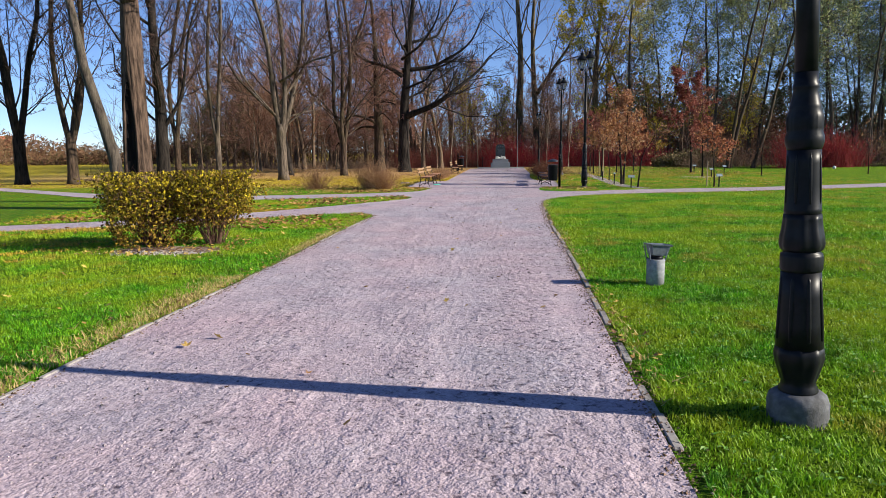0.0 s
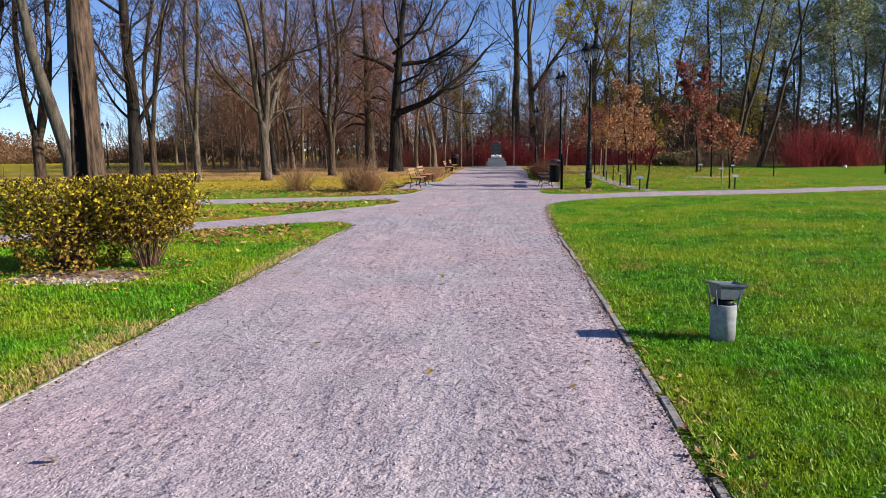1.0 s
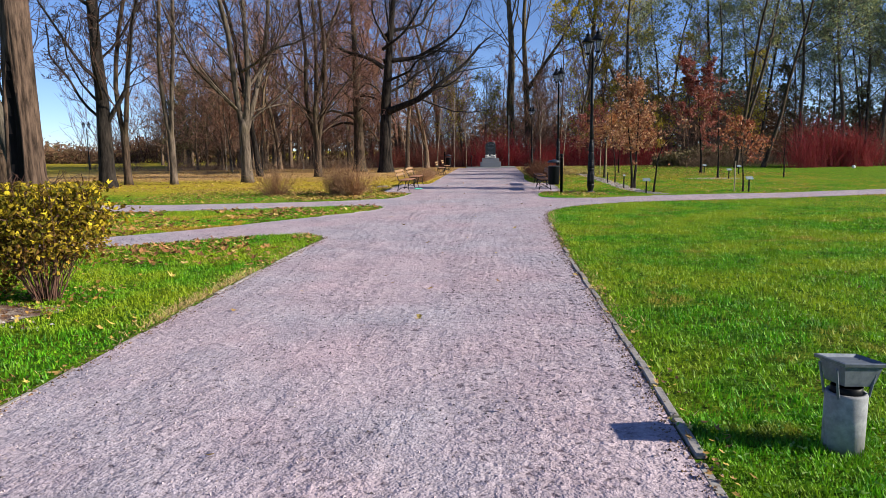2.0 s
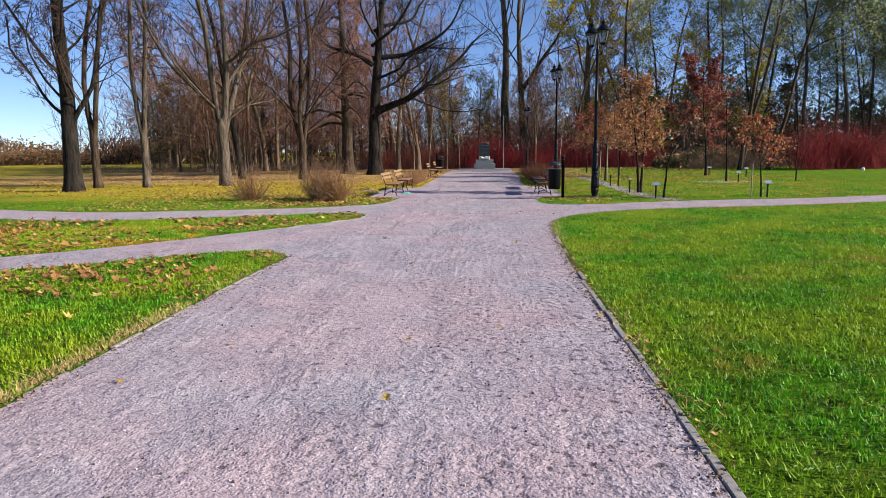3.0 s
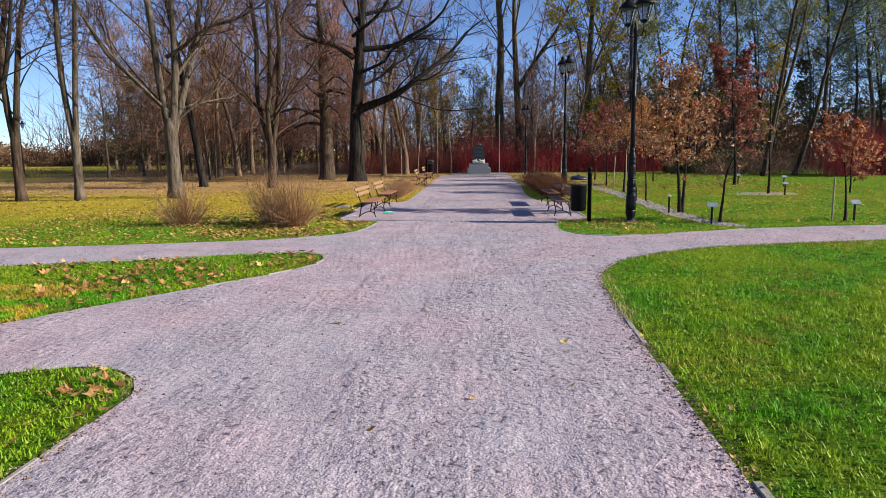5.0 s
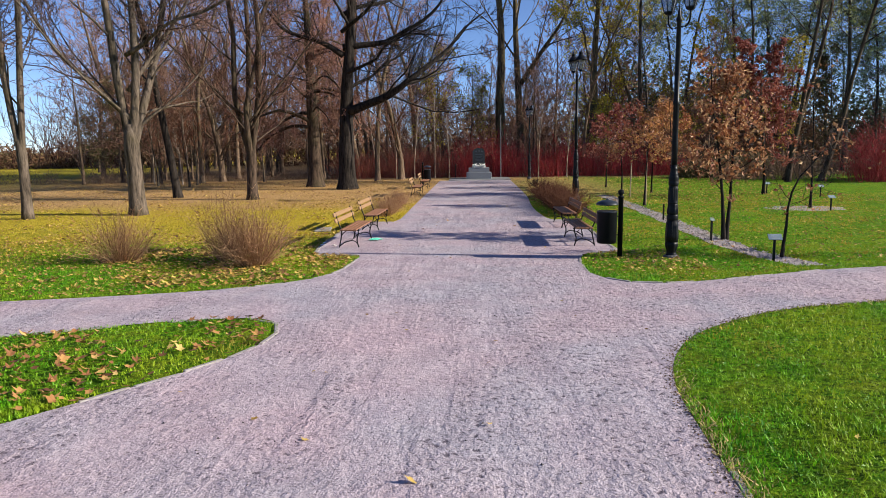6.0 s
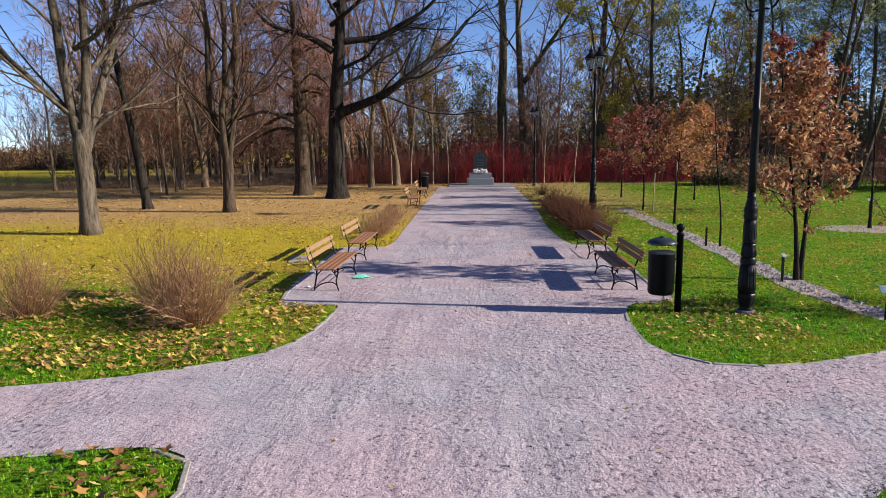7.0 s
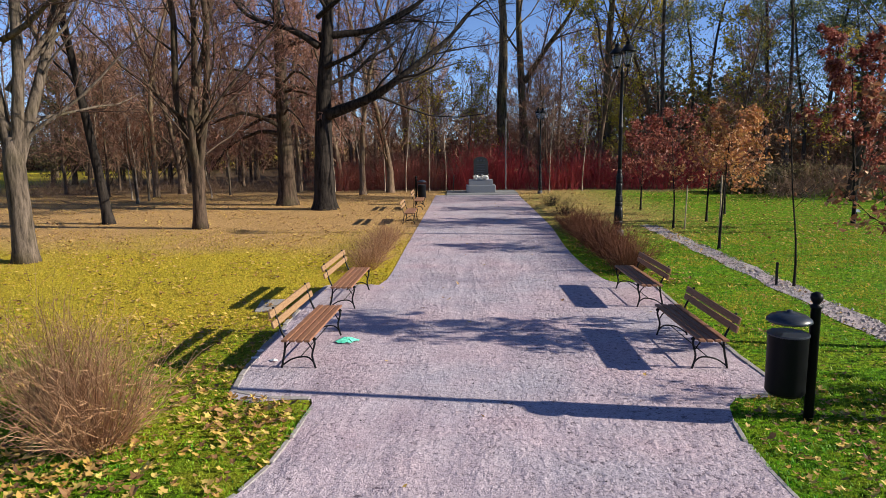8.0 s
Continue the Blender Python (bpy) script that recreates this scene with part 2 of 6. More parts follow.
PLATE = grain_mat("sign_plate", (0.16, 0.22, 0.28), (0.22, 0.30, 0.36), 8.0, 0.3, bump=0.0, spec=0.5)
BARS = grain_mat("print_grey", (0.34, 0.36, 0.38), (0.42, 0.44, 0.45), 8.0, 0.5, bump=0.0)
WHITE = grain_mat("white_petals", (0.70, 0.70, 0.68), (0.85, 0.85, 0.82), 20.0, 0.7, bump=0.2, dist=0.01)
MINT = grain_mat("mint_plastic", (0.06, 0.55, 0.36), (0.22, 0.80, 0.58), 14.0, 0.35, bump=0.2, dist=0.005, spec=0.5)
ROOF = grain_mat("red_roof", (0.30, 0.09, 0.05), (0.45, 0.16, 0.09), 3.0, 0.8, bump=0.2, dist=0.05)
PLASTER = grain_mat("pale_plaster", (0.55, 0.52, 0.46), (0.68, 0.65, 0.58), 2.0, 0.9, bump=0.1, dist=0.02)
BARK_GREY = bark_mat("grey_bark", (0.022, 0.018, 0.016), (0.13, 0.105, 0.085), (0.08, 0.075, 0.05))
BARK_ASH = bark_mat("ashy_bark", (0.03, 0.024, 0.019), (0.165, 0.128, 0.10), (0.075, 0.062, 0.035))
BARK_BROWN = bark_mat("brown_bark", (0.018, 0.013, 0.010), (0.105, 0.072, 0.052), (0.06, 0.052, 0.028))
# bark lightened in colour, in place of sun the wood doesn't get
BARK_WOOD = bark_mat("sunlit_woodland_bark", (0.045, 0.03, 0.022), (0.21, 0.145, 0.10), (0.12, 0.10, 0.045))
BARK_DARK = bark_mat("dark_bark", (0.007, 0.006, 0.0055), (0.042, 0.034, 0.029))
BARK_RUST = bark_mat("rusty_bark", (0.02, 0.014, 0.011), (0.135, 0.09, 0.066))
BARK_PALE = bark_mat("pale_bark", (0.03, 0.024, 0.018), (0.14, 0.11, 0.08), (0.085, 0.08, 0.04))
BARK_POPLAR = bark_mat("poplar_bark", (0.035, 0.028, 0.02), (0.17, 0.13, 0.085), (0.15, 0.125, 0.04))
# almost black: the shade inside the trunk cavity is put into the wood colour
HOLLOW = grain_mat("shaded_rotten_wood", (0.004, 0.003, 0.003), (0.022, 0.015, 0.011), 9.0, 0.95, bump=0.5, dist=0.03, stretch=(1, 1, 0.2))
TWIG_BROWN = twig_mat("brown_twigs", [(0.05, 0.025, 0.018), (0.115, 0.06, 0.044), (0.19, 0.108, 0.08)])
# lighter, warmer twigs: the wood's missing sunlight put into the colour
TWIG_WOOD = twig_mat("sunlit_woodland_twigs", [(0.125, 0.062, 0.041), (0.24, 0.13, 0.087), (0.35, 0.21, 0.14)])
TWIG_DARKBROWN = twig_mat("dark_brown_twigs", [(0.03, 0.018, 0.014), (0.07, 0.042, 0.033), (0.12, 0.075, 0.058)])
TWIG_GREY = twig_mat("grey_twigs", [(0.04, 0.03, 0.027), (0.095, 0.073, 0.062), (0.16, 0.125, 0.107)])
# brush colour lightened to make up for the trees' shade
TWIG_BRUSH = twig_mat("sunlit_brush_twigs", [(0.12, 0.07, 0.045), (0.24, 0.15, 0.095), (0.34, 0.22, 0.14)])
TWIG_DARK = twig_mat("dark_twigs", [(0.014, 0.012, 0.011), (0.032, 0.027, 0.024), (0.055, 0.044, 0.037)])
TWIG_RED = twig_mat("red_twigs", [(0.15, 0.014, 0.018), (0.32, 0.032, 0.042), (0.24, 0.055, 0.045), (0.44, 0.07, 0.068)])
TWIG_ROSE = twig_mat("rose_twigs", [(0.16, 0.042, 0.034), (0.30, 0.08, 0.062), (0.28, 0.12, 0.08), (0.20, 0.085, 0.058)])
TWIG_HAZE = twig_mat("warm_hanging_twigs", [(0.13, 0.06, 0.042), (0.25, 0.125, 0.09), (0.34, 0.19, 0.138)])
TWIG_DRY = twig_mat("dry_stalks", [(0.17, 0.085, 0.045), (0.40, 0.225, 0.12), (0.56, 0.35, 0.19)])
TWIG_RUST = twig_mat("rust_stalks", [(0.08, 0.03, 0.016), (0.17, 0.066, 0.034), (0.24, 0.115, 0.064)])
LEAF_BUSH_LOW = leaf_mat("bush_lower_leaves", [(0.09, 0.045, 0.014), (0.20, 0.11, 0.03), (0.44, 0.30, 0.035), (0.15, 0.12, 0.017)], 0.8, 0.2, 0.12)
LEAF_OLIVE = leaf_mat("dull_olive_leaves", [(0.085, 0.066, 0.03), (0.15, 0.115, 0.05), (0.20, 0.145, 0.068), (0.115, 0.12, 0.042)], 0.8, 0.2)
LEAF_MUSTARD = leaf_mat("mustard_leaves", [(0.13, 0.095, 0.012), (0.28, 0.20, 0.022), (0.42, 0.31, 0.035), (0.20, 0.18, 0.022)], 0.7, 0.3)
LEAF_BUSH = leaf_mat("bush_leaves", [(0.055, 0.055, 0.008), (0.15, 0.13, 0.012), (0.13, 0.07, 0.014), (0.34, 0.26, 0.014), (0.72, 0.56, 0.035), (0.24, 0.17, 0.018), (0.10, 0.09, 0.010)], 0.7, 0.3, 0.15)
LEAF_OAK = leaf_mat("tan_oak_leaves", [(0.15, 0.045, 0.025), (0.36, 0.14, 0.062), (0.66, 0.41, 0.21), (0.21, 0.064, 0.03), (0.45, 0.23, 0.105)])
LEAF_RED = leaf_mat("russet_leaves", [(0.10, 0.020, 0.016), (0.23, 0.045, 0.034), (0.44, 0.18, 0.12), (0.17, 0.034, 0.026), (0.36, 0.12, 0.08)])
LEAF_ORANGE = leaf_mat("orange_oak_leaves", [(0.30, 0.11, 0.05), (0.46, 0.20, 0.07), (0.55, 0.30, 0.10), (0.36, 0.14, 0.09)])
LEAF_RUST = leaf_mat("rust_oak_leaves", [(0.15, 0.036, 0.022), (0.34, 0.10, 0.045), (0.52, 0.24, 0.105), (0.20, 0.048, 0.026)])
LEAF_BROWN = leaf_mat("brown_fallen_leaves", [(0.11, 0.045, 0.024), (0.30, 0.13, 0.05), (0.52, 0.28, 0.09), (0.19, 0.075, 0.036), (0.38, 0.18, 0.065), (0.70, 0.50, 0.17)], 0.65, 0.15)
LEAF_GREEN = leaf_mat("thin_green_leaves", [(0.14, 0.155, 0.05), (0.28, 0.30, 0.105), (0.45, 0.45, 0.19)])
LEAF_BLUEGREEN = leaf_mat("needle_green", [(0.09, 0.135, 0.075), (0.19, 0.26, 0.145), (0.34, 0.41, 0.23)])
LEAF_YELLOW = leaf_mat("yellow_leaves", [(0.34, 0.28, 0.03), (0.56, 0.44, 0.04), (0.70, 0.54, 0.07)])
LEAF_FALLEN = leaf_mat("fallen_leaves", [(0.10, 0.045, 0.02), (0.34, 0.18, 0.07), (0.58, 0.42, 0.11), (0.20, 0.09, 0.04), (0.48, 0.29, 0.06), (0.72, 0.54, 0.14)], 0.6, 0.15)
def grass_mat(name, colours, patch, scale, worn=(0.42, 0.29, 0.05)):
    """Blades that each have a tone, in patches of lighter and deeper turf."""
    m = leaf_mat(name, colours, 0.6, 0.28)
    nt = m.node_tree
    b = nt.nodes["Principled BSDF"]
    col = b.inputs["Base Color"].links[0].from_socket
    n1, n2 = noise_node(nt, scale, 4.0, 0.65), noise_node(nt, scale * 0.17, 3.0, 0.6)
    r1 = ramp_node(nt, [(0.34, (0.34, 0.38, 0.34)), (0.50, (0.88, 0.9, 0.88)), (0.66, (1.25, 1.17, 1.1))])
    nt.links.new(n1.outputs["Fac"], r1.inputs[0])
    col = mixed(nt, 1.0, col, r1.outputs[0], "MULTIPLY")
    r2 = ramp_node(nt, [(0.41, (0, 0, 0)), (0.60, (0.7, 0.7, 0.7))])
    nt.links.new(n2.outputs["Fac"], r2.inputs[0])
    col = mixed(nt, r2.outputs[0], col, patch)
    n3 = noise_node(nt, 0.95, 4.0, 0.55)
    r3 = ramp_node(nt, [(0.585, (0, 0, 0)), (0.69, (0.75, 0.75, 0.75))])
    nt.links.new(n3.outputs["Fac"], r3.inputs[0])
    col = mixed(nt, r3.outputs[0], col, worn)
    nt.links.new(col, b.inputs["Base Color"])
    nt.links.new(col, nt.nodes["Translucent BSDF"].inputs["Color"])
    return m


GRASS = grass_mat("grass_blades", [(0.025, 0.15, 0.002), (0.085, 0.35, 0.004), (0.14, 0.42, 0.007), (0.24, 0.49, 0.015)], (0.38, 0.44, 0.015), 3.2)
GRASS_DRY = grass_mat("dry_grass_blades", [(0.27, 0.23, 0.012), (0.50, 0.40, 0.02), (0.64, 0.46, 0.07)], (0.54, 0.34, 0.05), 1.6)
GRASS_STRAW = leaf_mat("straw_blades", [(0.26, 0.18, 0.07), (0.50, 0.36, 0.16), (0.62, 0.46, 0.21), (0.30, 0.29, 0.06)], 0.8, 0.2)
SCRUB = leaf_mat("far_scrub", [(0.10, 0.055, 0.035), (0.20, 0.105, 0.062), (0.25, 0.15, 0.085), (0.13, 0.11, 0.05)], 0.95, 0.1, 0.03)
FAR_WOOD = leaf_mat("far_wood", [(0.13, 0.075, 0.05), (0.24, 0.145, 0.095), (0.33, 0.21, 0.14)], 0.95, 0.1, 0.03)
FAR_GREEN = leaf_mat("far_green", [(0.035, 0.055, 0.035), (0.07, 0.10, 0.06), (0.11, 0.14, 0.09)], 0.9, 0.2)


def glass_material():
    m, nt, b = base_mat("lantern_glass", 0.25, 0.0, 0.5)
    b.inputs["Base Color"].default_value = (0.55, 0.57, 0.58, 1)
    b.inputs["Transmission Weight"].default_value = 0.9
    b.inputs["IOR"].default_value = 1.45
    return m


LANTERN_GLASS = glass_material()


# ---- mesh helpers ----
class Mesher:
    """Gathers vertices and faces, then makes one mesh."""

    def __init__(self):
        self.v, self.q, self.t, self.n = [], [], [], 0
        self.wait, self.n_wait = {}, 0

    def add(self, verts, quads=None, tris=None):
        verts = np.asarray(verts, float).reshape(-1, 3)
        if quads is not None and len(quads):
            self.q.append(np.asarray(quads, np.int64).reshape(-1, 4) + self.n)
        if tris is not None and len(tris):
            self.t.append(np.asarray(tris, np.int64).reshape(-1, 3) + self.n)
        self.v.append(verts)
        self.n += len(verts)
        return self

    def tube(self, pts, radii, sides=6, cap=True):
        if not cap:
            self.wait.setdefault((len(pts), sides), []).append((pts, radii))
            self.n_wait += 1
            return self
        self.tubes(np.asarray(pts, float)[None], np.asarray(radii, float)[None], sides)
        n, first = len(pts), self.n - len(pts) * sides
        tris = []
        for s in range(1, sides - 1):
            tris += [(0, s + 1, s), ((n - 1) * sides, (n - 1) * sides + s, (n - 1) * sides + s + 1)]
        self.t.append(np.asarray(tris, np.int64) + first)
        return self

    def tubes(self, pts, radii, sides):
        """Many open tubes at once: pts (m, n, 3), radii (m, n)."""
        m, n = pts.shape[:2]
        if n == 2 and sides == 3:
            d = pts[:, 1] - pts[:, 0]
            ref = np.where((np.abs(d[:, 0]) < 0.7 * np.linalg.norm(d, axis=1))[:, None], np.array((1.0, 0, 0)), np.array((0, 1.0, 0)))
            u = np.cross(d, ref)
            u /= np.linalg.norm(u, axis=1)[:, None] + 1e-9
            w = np.cross(d, u)
            w /= np.linalg.norm(w, axis=1)[:, None] + 1e-9
            r = radii[:, :1] * 1.15
            ring = [pts[:, 0] + r * (math.cos(a) * u + math.sin(a) * w) for a in (0.0, 2.094, 4.189)]
            k = np.arange(m)[:, None] * 4
            return self.add(np.stack((*ring, pts[:, 1]), 1).reshape(-1, 3), None, np.concatenate([k + np.array(t) for t in ((0, 1, 3), (1, 2, 3), (2, 0, 3))]))
        d = np.gradient(pts, axis=1)
        d /= np.linalg.norm(d, axis=2)[..., None] + 1e-9
        flat = np.abs(d[:, :, 0]).mean(1) < 0.7
        ref = np.where(flat[:, None], np.array((1.0, 0.0, 0.0)), np.array((0.0, 1.0, 0.0)))[:, None]
        u = np.cross(d, np.broadcast_to(ref, d.shape))
        u /= np.linalg.norm(u, axis=2)[..., None] + 1e-9
        w = np.cross(d, u)
        a = np.arange(sides) * (2 * math.pi / sides)
        ring = pts[:, :, None] + radii[:, :, None, None] * (np.cos(a)[:, None] * u[:, :, None] + np.sin(a)[:, None] * w[:, :, None])
        i, j = np.meshgrid(np.arange(n - 1), np.arange(sides), indexing="ij")
        k = (j + 1) % sides
        one = np.stack((i * sides + j, i * sides + k, (i + 1) * sides + k, (i + 1) * sides + j), -1).reshape(-1, 4)
        quads = one[None] + (np.arange(m) * n * sides)[:, None, None]
        return self.add(ring.reshape(-1, 3), quads.reshape(-1, 4))

    def settle(self):
        for (n, sides), some in self.wait.items():
            self.tubes(np.array([p for p, _ in some], float), np.array([r for _, r in some], float), sides)
        self.wait = {}

    def lathe(self, profile, sides=24, centre=(0, 0, 0), flute=0.0, flutes=8, span=None):
        """profile: rows of radius, height; flute: depth of grooves on the heights in span."""
        prof = np.asarray(profile, float)
        a = np.arange(sides) * (2 * math.pi / sides)
        rr = np.repeat(prof[:, :1], sides, 1)
        if flute and span:
            on = (prof[:, 1] >= span[0]) & (prof[:, 1] <= span[1])
            rr[on] -= flute * (0.5 + 0.5 * np.cos(flutes * a))[None]
        ring = np.stack((rr * np.cos(a), rr * np.sin(a), np.repeat(prof[:, 1:2], sides, 1)), -1) + np.array(centre)
        n = len(prof)
        i, j = np.meshgrid(np.arange(n - 1), np.arange(sides), indexing="ij")
        k = (j + 1) % sides
        quads = np.stack((i * sides + j, i * sides + k, (i + 1) * sides + k, (i + 1) * sides + j), -1).reshape(-1, 4)
        tris = []
        for s in range(1, sides - 1):
            tris += [(0, s + 1, s), ((n - 1) * sides, (n - 1) * sides + s, (n - 1) * sides + s + 1)]
        return self.add(ring.reshape(-1, 3), quads, tris)

    def box(self, size, m=None, bevel=0.0):
        """A box of that size about its centre, with chamfered edges, at the pose m."""
        x, y, z = (s / 2 for s in size)
        if bevel:
            pts = []
            for sx in (-1, 1):
                for sy in (-1, 1):
                    for sz in (-1, 1):
                        pts += [(sx * (x - bevel), sy * (y - bevel), sz * z), (sx * (x - bevel), sy * y, sz * (z - bevel)), (sx * x, sy * (y - bevel), sz * (z - bevel))]
            bm = bmesh.new()
            for p in pts:
                bm.verts.new(p)
            bmesh.ops.convex_hull(bm, input=bm.verts)
            bm.verts.index_update()
            vs = [v.co.copy() for v in bm.verts]
            tris = [[v.index for v in f.verts] for f in bm.faces]
            bm.free()
            if m is not None:
                vs = [m @ v for v in vs]
            return self.add([tuple(v) for v in vs], None, tris)
        vs = [Vector((sx * x, sy * y, sz * z)) for sx in (-1, 1) for sy in (-1, 1) for sz in (-1, 1)]
        if m is not None:
            vs = [m @ v for v in vs]
        return self.add([tuple(v) for v in vs], [(0, 1, 3, 2), (4, 6, 7, 5), (0, 4, 5, 1), (2, 3, 7, 6), (0, 2, 6, 4), (1, 5, 7, 3)])

    def leaves(self, rng, centres, size, flat=0.0, aspect=0.6):
        """Small folded leaves, two triangles pairs each, at the given places."""
        c = np.asarray(centres, float)
        n = len(c)
        if not n:
            return self
        s = size * (0.6 + 0.8 * rng.random(n))[:, None]
        d = rng.normal(size=(n, 3))
        d[:, 2] *= 1.0 - flat
        d /= np.linalg.norm(d, axis=1)[:, None]
        e = rng.normal(size=(n, 3))
        if flat:
            e = e * (1 - flat) + np.array((0, 0, 1.0)) * flat * 2
        w = np.cross(d, e)
        w /= np.linalg.norm(w, axis=1)[:, None] + 1e-9
        up = np.cross(w, d)
        a, b = c - d * s * 0.5, c + d * s * 0.5
        l, r = c + (w * aspect * 0.5 + up * 0.14) * s, c + (-w * aspect * 0.5 + up * 0.14) * s
        verts = np.stack((a, l, b, r), 1).reshape(-1, 3)
        k = np.arange(n)[:, None] * 4
        return self.add(verts, None, np.concatenate((k + np.array((0, 1, 2)), k + np.array((0, 2, 3)))))

    def star_leaves(self, rng, centres, size):
        """Lobed leaves lying nearly flat, slightly curled."""
        c = np.asarray(centres, float)
        n = len(c)
        k = 10
        a = np.arange(k)[None] * (2 * math.pi / k) + rng.random(n)[:, None] * 6.28
        rad = np.where(np.arange(k) % 2 == 0, 1.0, 0.6)[None] * (0.55 + 0.75 * rng.random((n, k))) * (size * (0.55 + 0.8 * rng.random(n)))[:, None] * 0.5
        x, y = rad * np.cos(a), rad * np.sin(a) * (0.65 + 0.3 * rng.random(n))[:, None]
        tilt = rng.normal(size=(n, 2)) * 0.33
        z = x * tilt[:, :1] + y * tilt[:, 1:] + (x * x + y * y) / size * 1.0 * rng.random(n)[:, None]
        ring = np.stack((x, y, z), -1) + c[:, None]
        verts = np.concatenate((c[:, None], ring), 1).reshape(-1, 3)
        base = np.arange(n)[:, None] * (k + 1)
        tris = np.concatenate([base + np.array((0, 1 + j, 1 + (j + 1) % k)) for j in range(k)])
        return self.add(verts, None, tris)

    def blades(self, rng, base, height, width, lean=0.5, simple=False):
        """Grass blades: one bent blade of two faces, or a single pointed face, at each base point."""
        b = np.asarray(base, float)
        n = len(b)
        h = height * (0.5 + 0.9 * rng.random(n))[:, None]
        a = rng.random(n) * 2 * math.pi
        side = np.stack((np.cos(a), np.sin(a), 0 * a), 1) * width * (0.6 + 0.8 * rng.random(n))[:, None]
        o = np.stack((-np.sin(a), np.cos(a), 0 * a), 1) * (rng.normal(size=n) * lean)[:, None]
        z = np.array((0, 0, 1.0))
        mid, tip = b + h * (0.6 * z + 0.25 * o), b + h * (z * 0.95 + 0.9 * o)
        if simple:
            k = np.arange(n)[:, None] * 3
            return self.add(np.stack((b - side, b + side, tip), 1).reshape(-1, 3), None, k + np.array((0, 1, 2)))
        verts = np.stack((b - side, b + side, mid + side * 0.7, mid - side * 0.7, tip), 1).reshape(-1, 3)
        k = np.arange(n)[:, None] * 5
        return self.add(verts, k + np.array((0, 1, 2, 3)), k + np.array((3, 2, 4)))

    def mesh(self, name, material, smooth=False):
        self.settle()
        v = np.concatenate(self.v)
        q = np.concatenate(self.q) if self.q else np.zeros((0, 4), np.int64)
        t = np.concatenate(self.t) if self.t else np.zeros((0, 3), np.int64)
        me = bpy.data.meshes.new(name)
        me.vertices.add(len(v))
        me.vertices.foreach_set("co", v.astype(np.float32).ravel())
        me.loops.add(q.size + t.size)
        me.loops.foreach_set("vertex_index", np.concatenate((q.ravel(), t.ravel())).astype(np.int32))
        me.polygons.add(len(q) + len(t))
        starts = np.concatenate((np.arange(len(q)) * 4, q.size + np.arange(len(t)) * 3)).astype(np.int32)
        me.polygons.foreach_set("loop_start", starts)
        me.polygons.foreach_set("use_smooth", np.full(len(q) + len(t), smooth))
        me.update(calc_edges=True)
        me.validate()
        me.materials.append(material)
        return me


def part(name, mesher, material, parent=None, label="", smooth=False):
    ob = new(name, mesher.mesh(name, material, smooth))
    if parent is not None:
        ob.parent = parent
    if label:
        ob["label"] = label
    return ob


def thing(name, m, label, category, group="", kind=""):
    ob = new(name)
    ob.empty_display_size = 0.1
    ob.matrix_basis = m
    return tagged(ob, label, category, group, kind)


def smooth_line(pts, step=0.25):
    """Catmull-Rom points along a coarse line."""
    p = np.asarray(pts, float)
    p = np.vstack((2 * p[0] - p[1], p, 2 * p[-1] - p[-2]))
    out = []
    for i in range(1, len(p) - 2):
        n = max(2, int(np.linalg.norm(p[i + 1] - p[i]) / step))
        t = np.linspace(0, 1, n, endpoint=False)[:, None]
        out.append(0.5 * (2 * p[i] + (p[i + 1] - p[i - 1]) * t + (2 * p[i - 1] - 5 * p[i] + 4 * p[i + 1] - p[i + 2]) * t**2 + (3 * p[i] - p[i - 1] - 3 * p[i + 1] + p[i + 2]) * t**3))
    out.append(p[-2:-1])
    return np.concatenate(out)


def inside(poly, x, y):
    poly = np.asarray(poly)
    hit = np.zeros(np.shape(x), bool)
    x0, y0 = poly[-1]
    for x1, y1 in poly:
        cross = (y1 > y) != (y0 > y)
        hit ^= cross & (x < (x0 - x1) * (y - y1) / (y0 - y1 + 1e-12) + x1)
        x0, y0 = x1, y1
    return hit


# ---- ground, paths, edging ----
# lines of the plan, in metres: the main path runs along y
EDGE_LEFT = [(-2.40, -30), (-2.34, -5), (-2.28, 8), (-2.23, 12), (-2.21, 16), (-2.16, 19.4), (-2.18, 20.0), (-2.5, 20.45), (-2.95, 20.55), (-3.6, 20.3), (-4.2, 19.85), (-5.0, 19.25), (-7.7, 17.5), (-9.3, 16.85), (-14, 15.2), (-40, 8)]
ISLAND_LOW = [(-40, 10.0), (-14, 16.5), (-9.9, 18.0), (-7.6, 19.3), (-6.0, 20.5), (-4.9, 21.65), (-4.2, 22.6), (-3.6, 23.45), (-2.95, 24.3), (-2.45, 25.0), (-2.16, 25.6), (-2.07, 26.1)]
ISLAND_TOP = [(-2.07, 26.1), (-2.16, 26.6), (-2.5, 26.95), (-3.5, 26.85), (-4.6, 26.45), (-5.9, 26.0), (-7.4, 25.65), (-9.5, 25.6), (-14, 27.4), (-20, 31.6), (-40, 44)]
EDGE_UPPER = [(-40, 46.5), (-22.5, 34.6), (-16.3, 30.4), (-12.5, 28.6), (-9.5, 27.7), (-7.0, 28.0), (-5.3, 28.35), (-3.7, 28.8), (-2.85, 29.25), (-2.32, 29.8), (-2.06, 30.55), (-2.0, 31.5), (-2.03, 32.2), (-2.98, 32.24), (-3.12, 34.6), (-3.12, 37.7), (-3.0, 38.5), (-2.2, 38.5), (-1.9, 39.0), (-1.85, 44), (-1.78, 52), (-1.7, 62.4)]
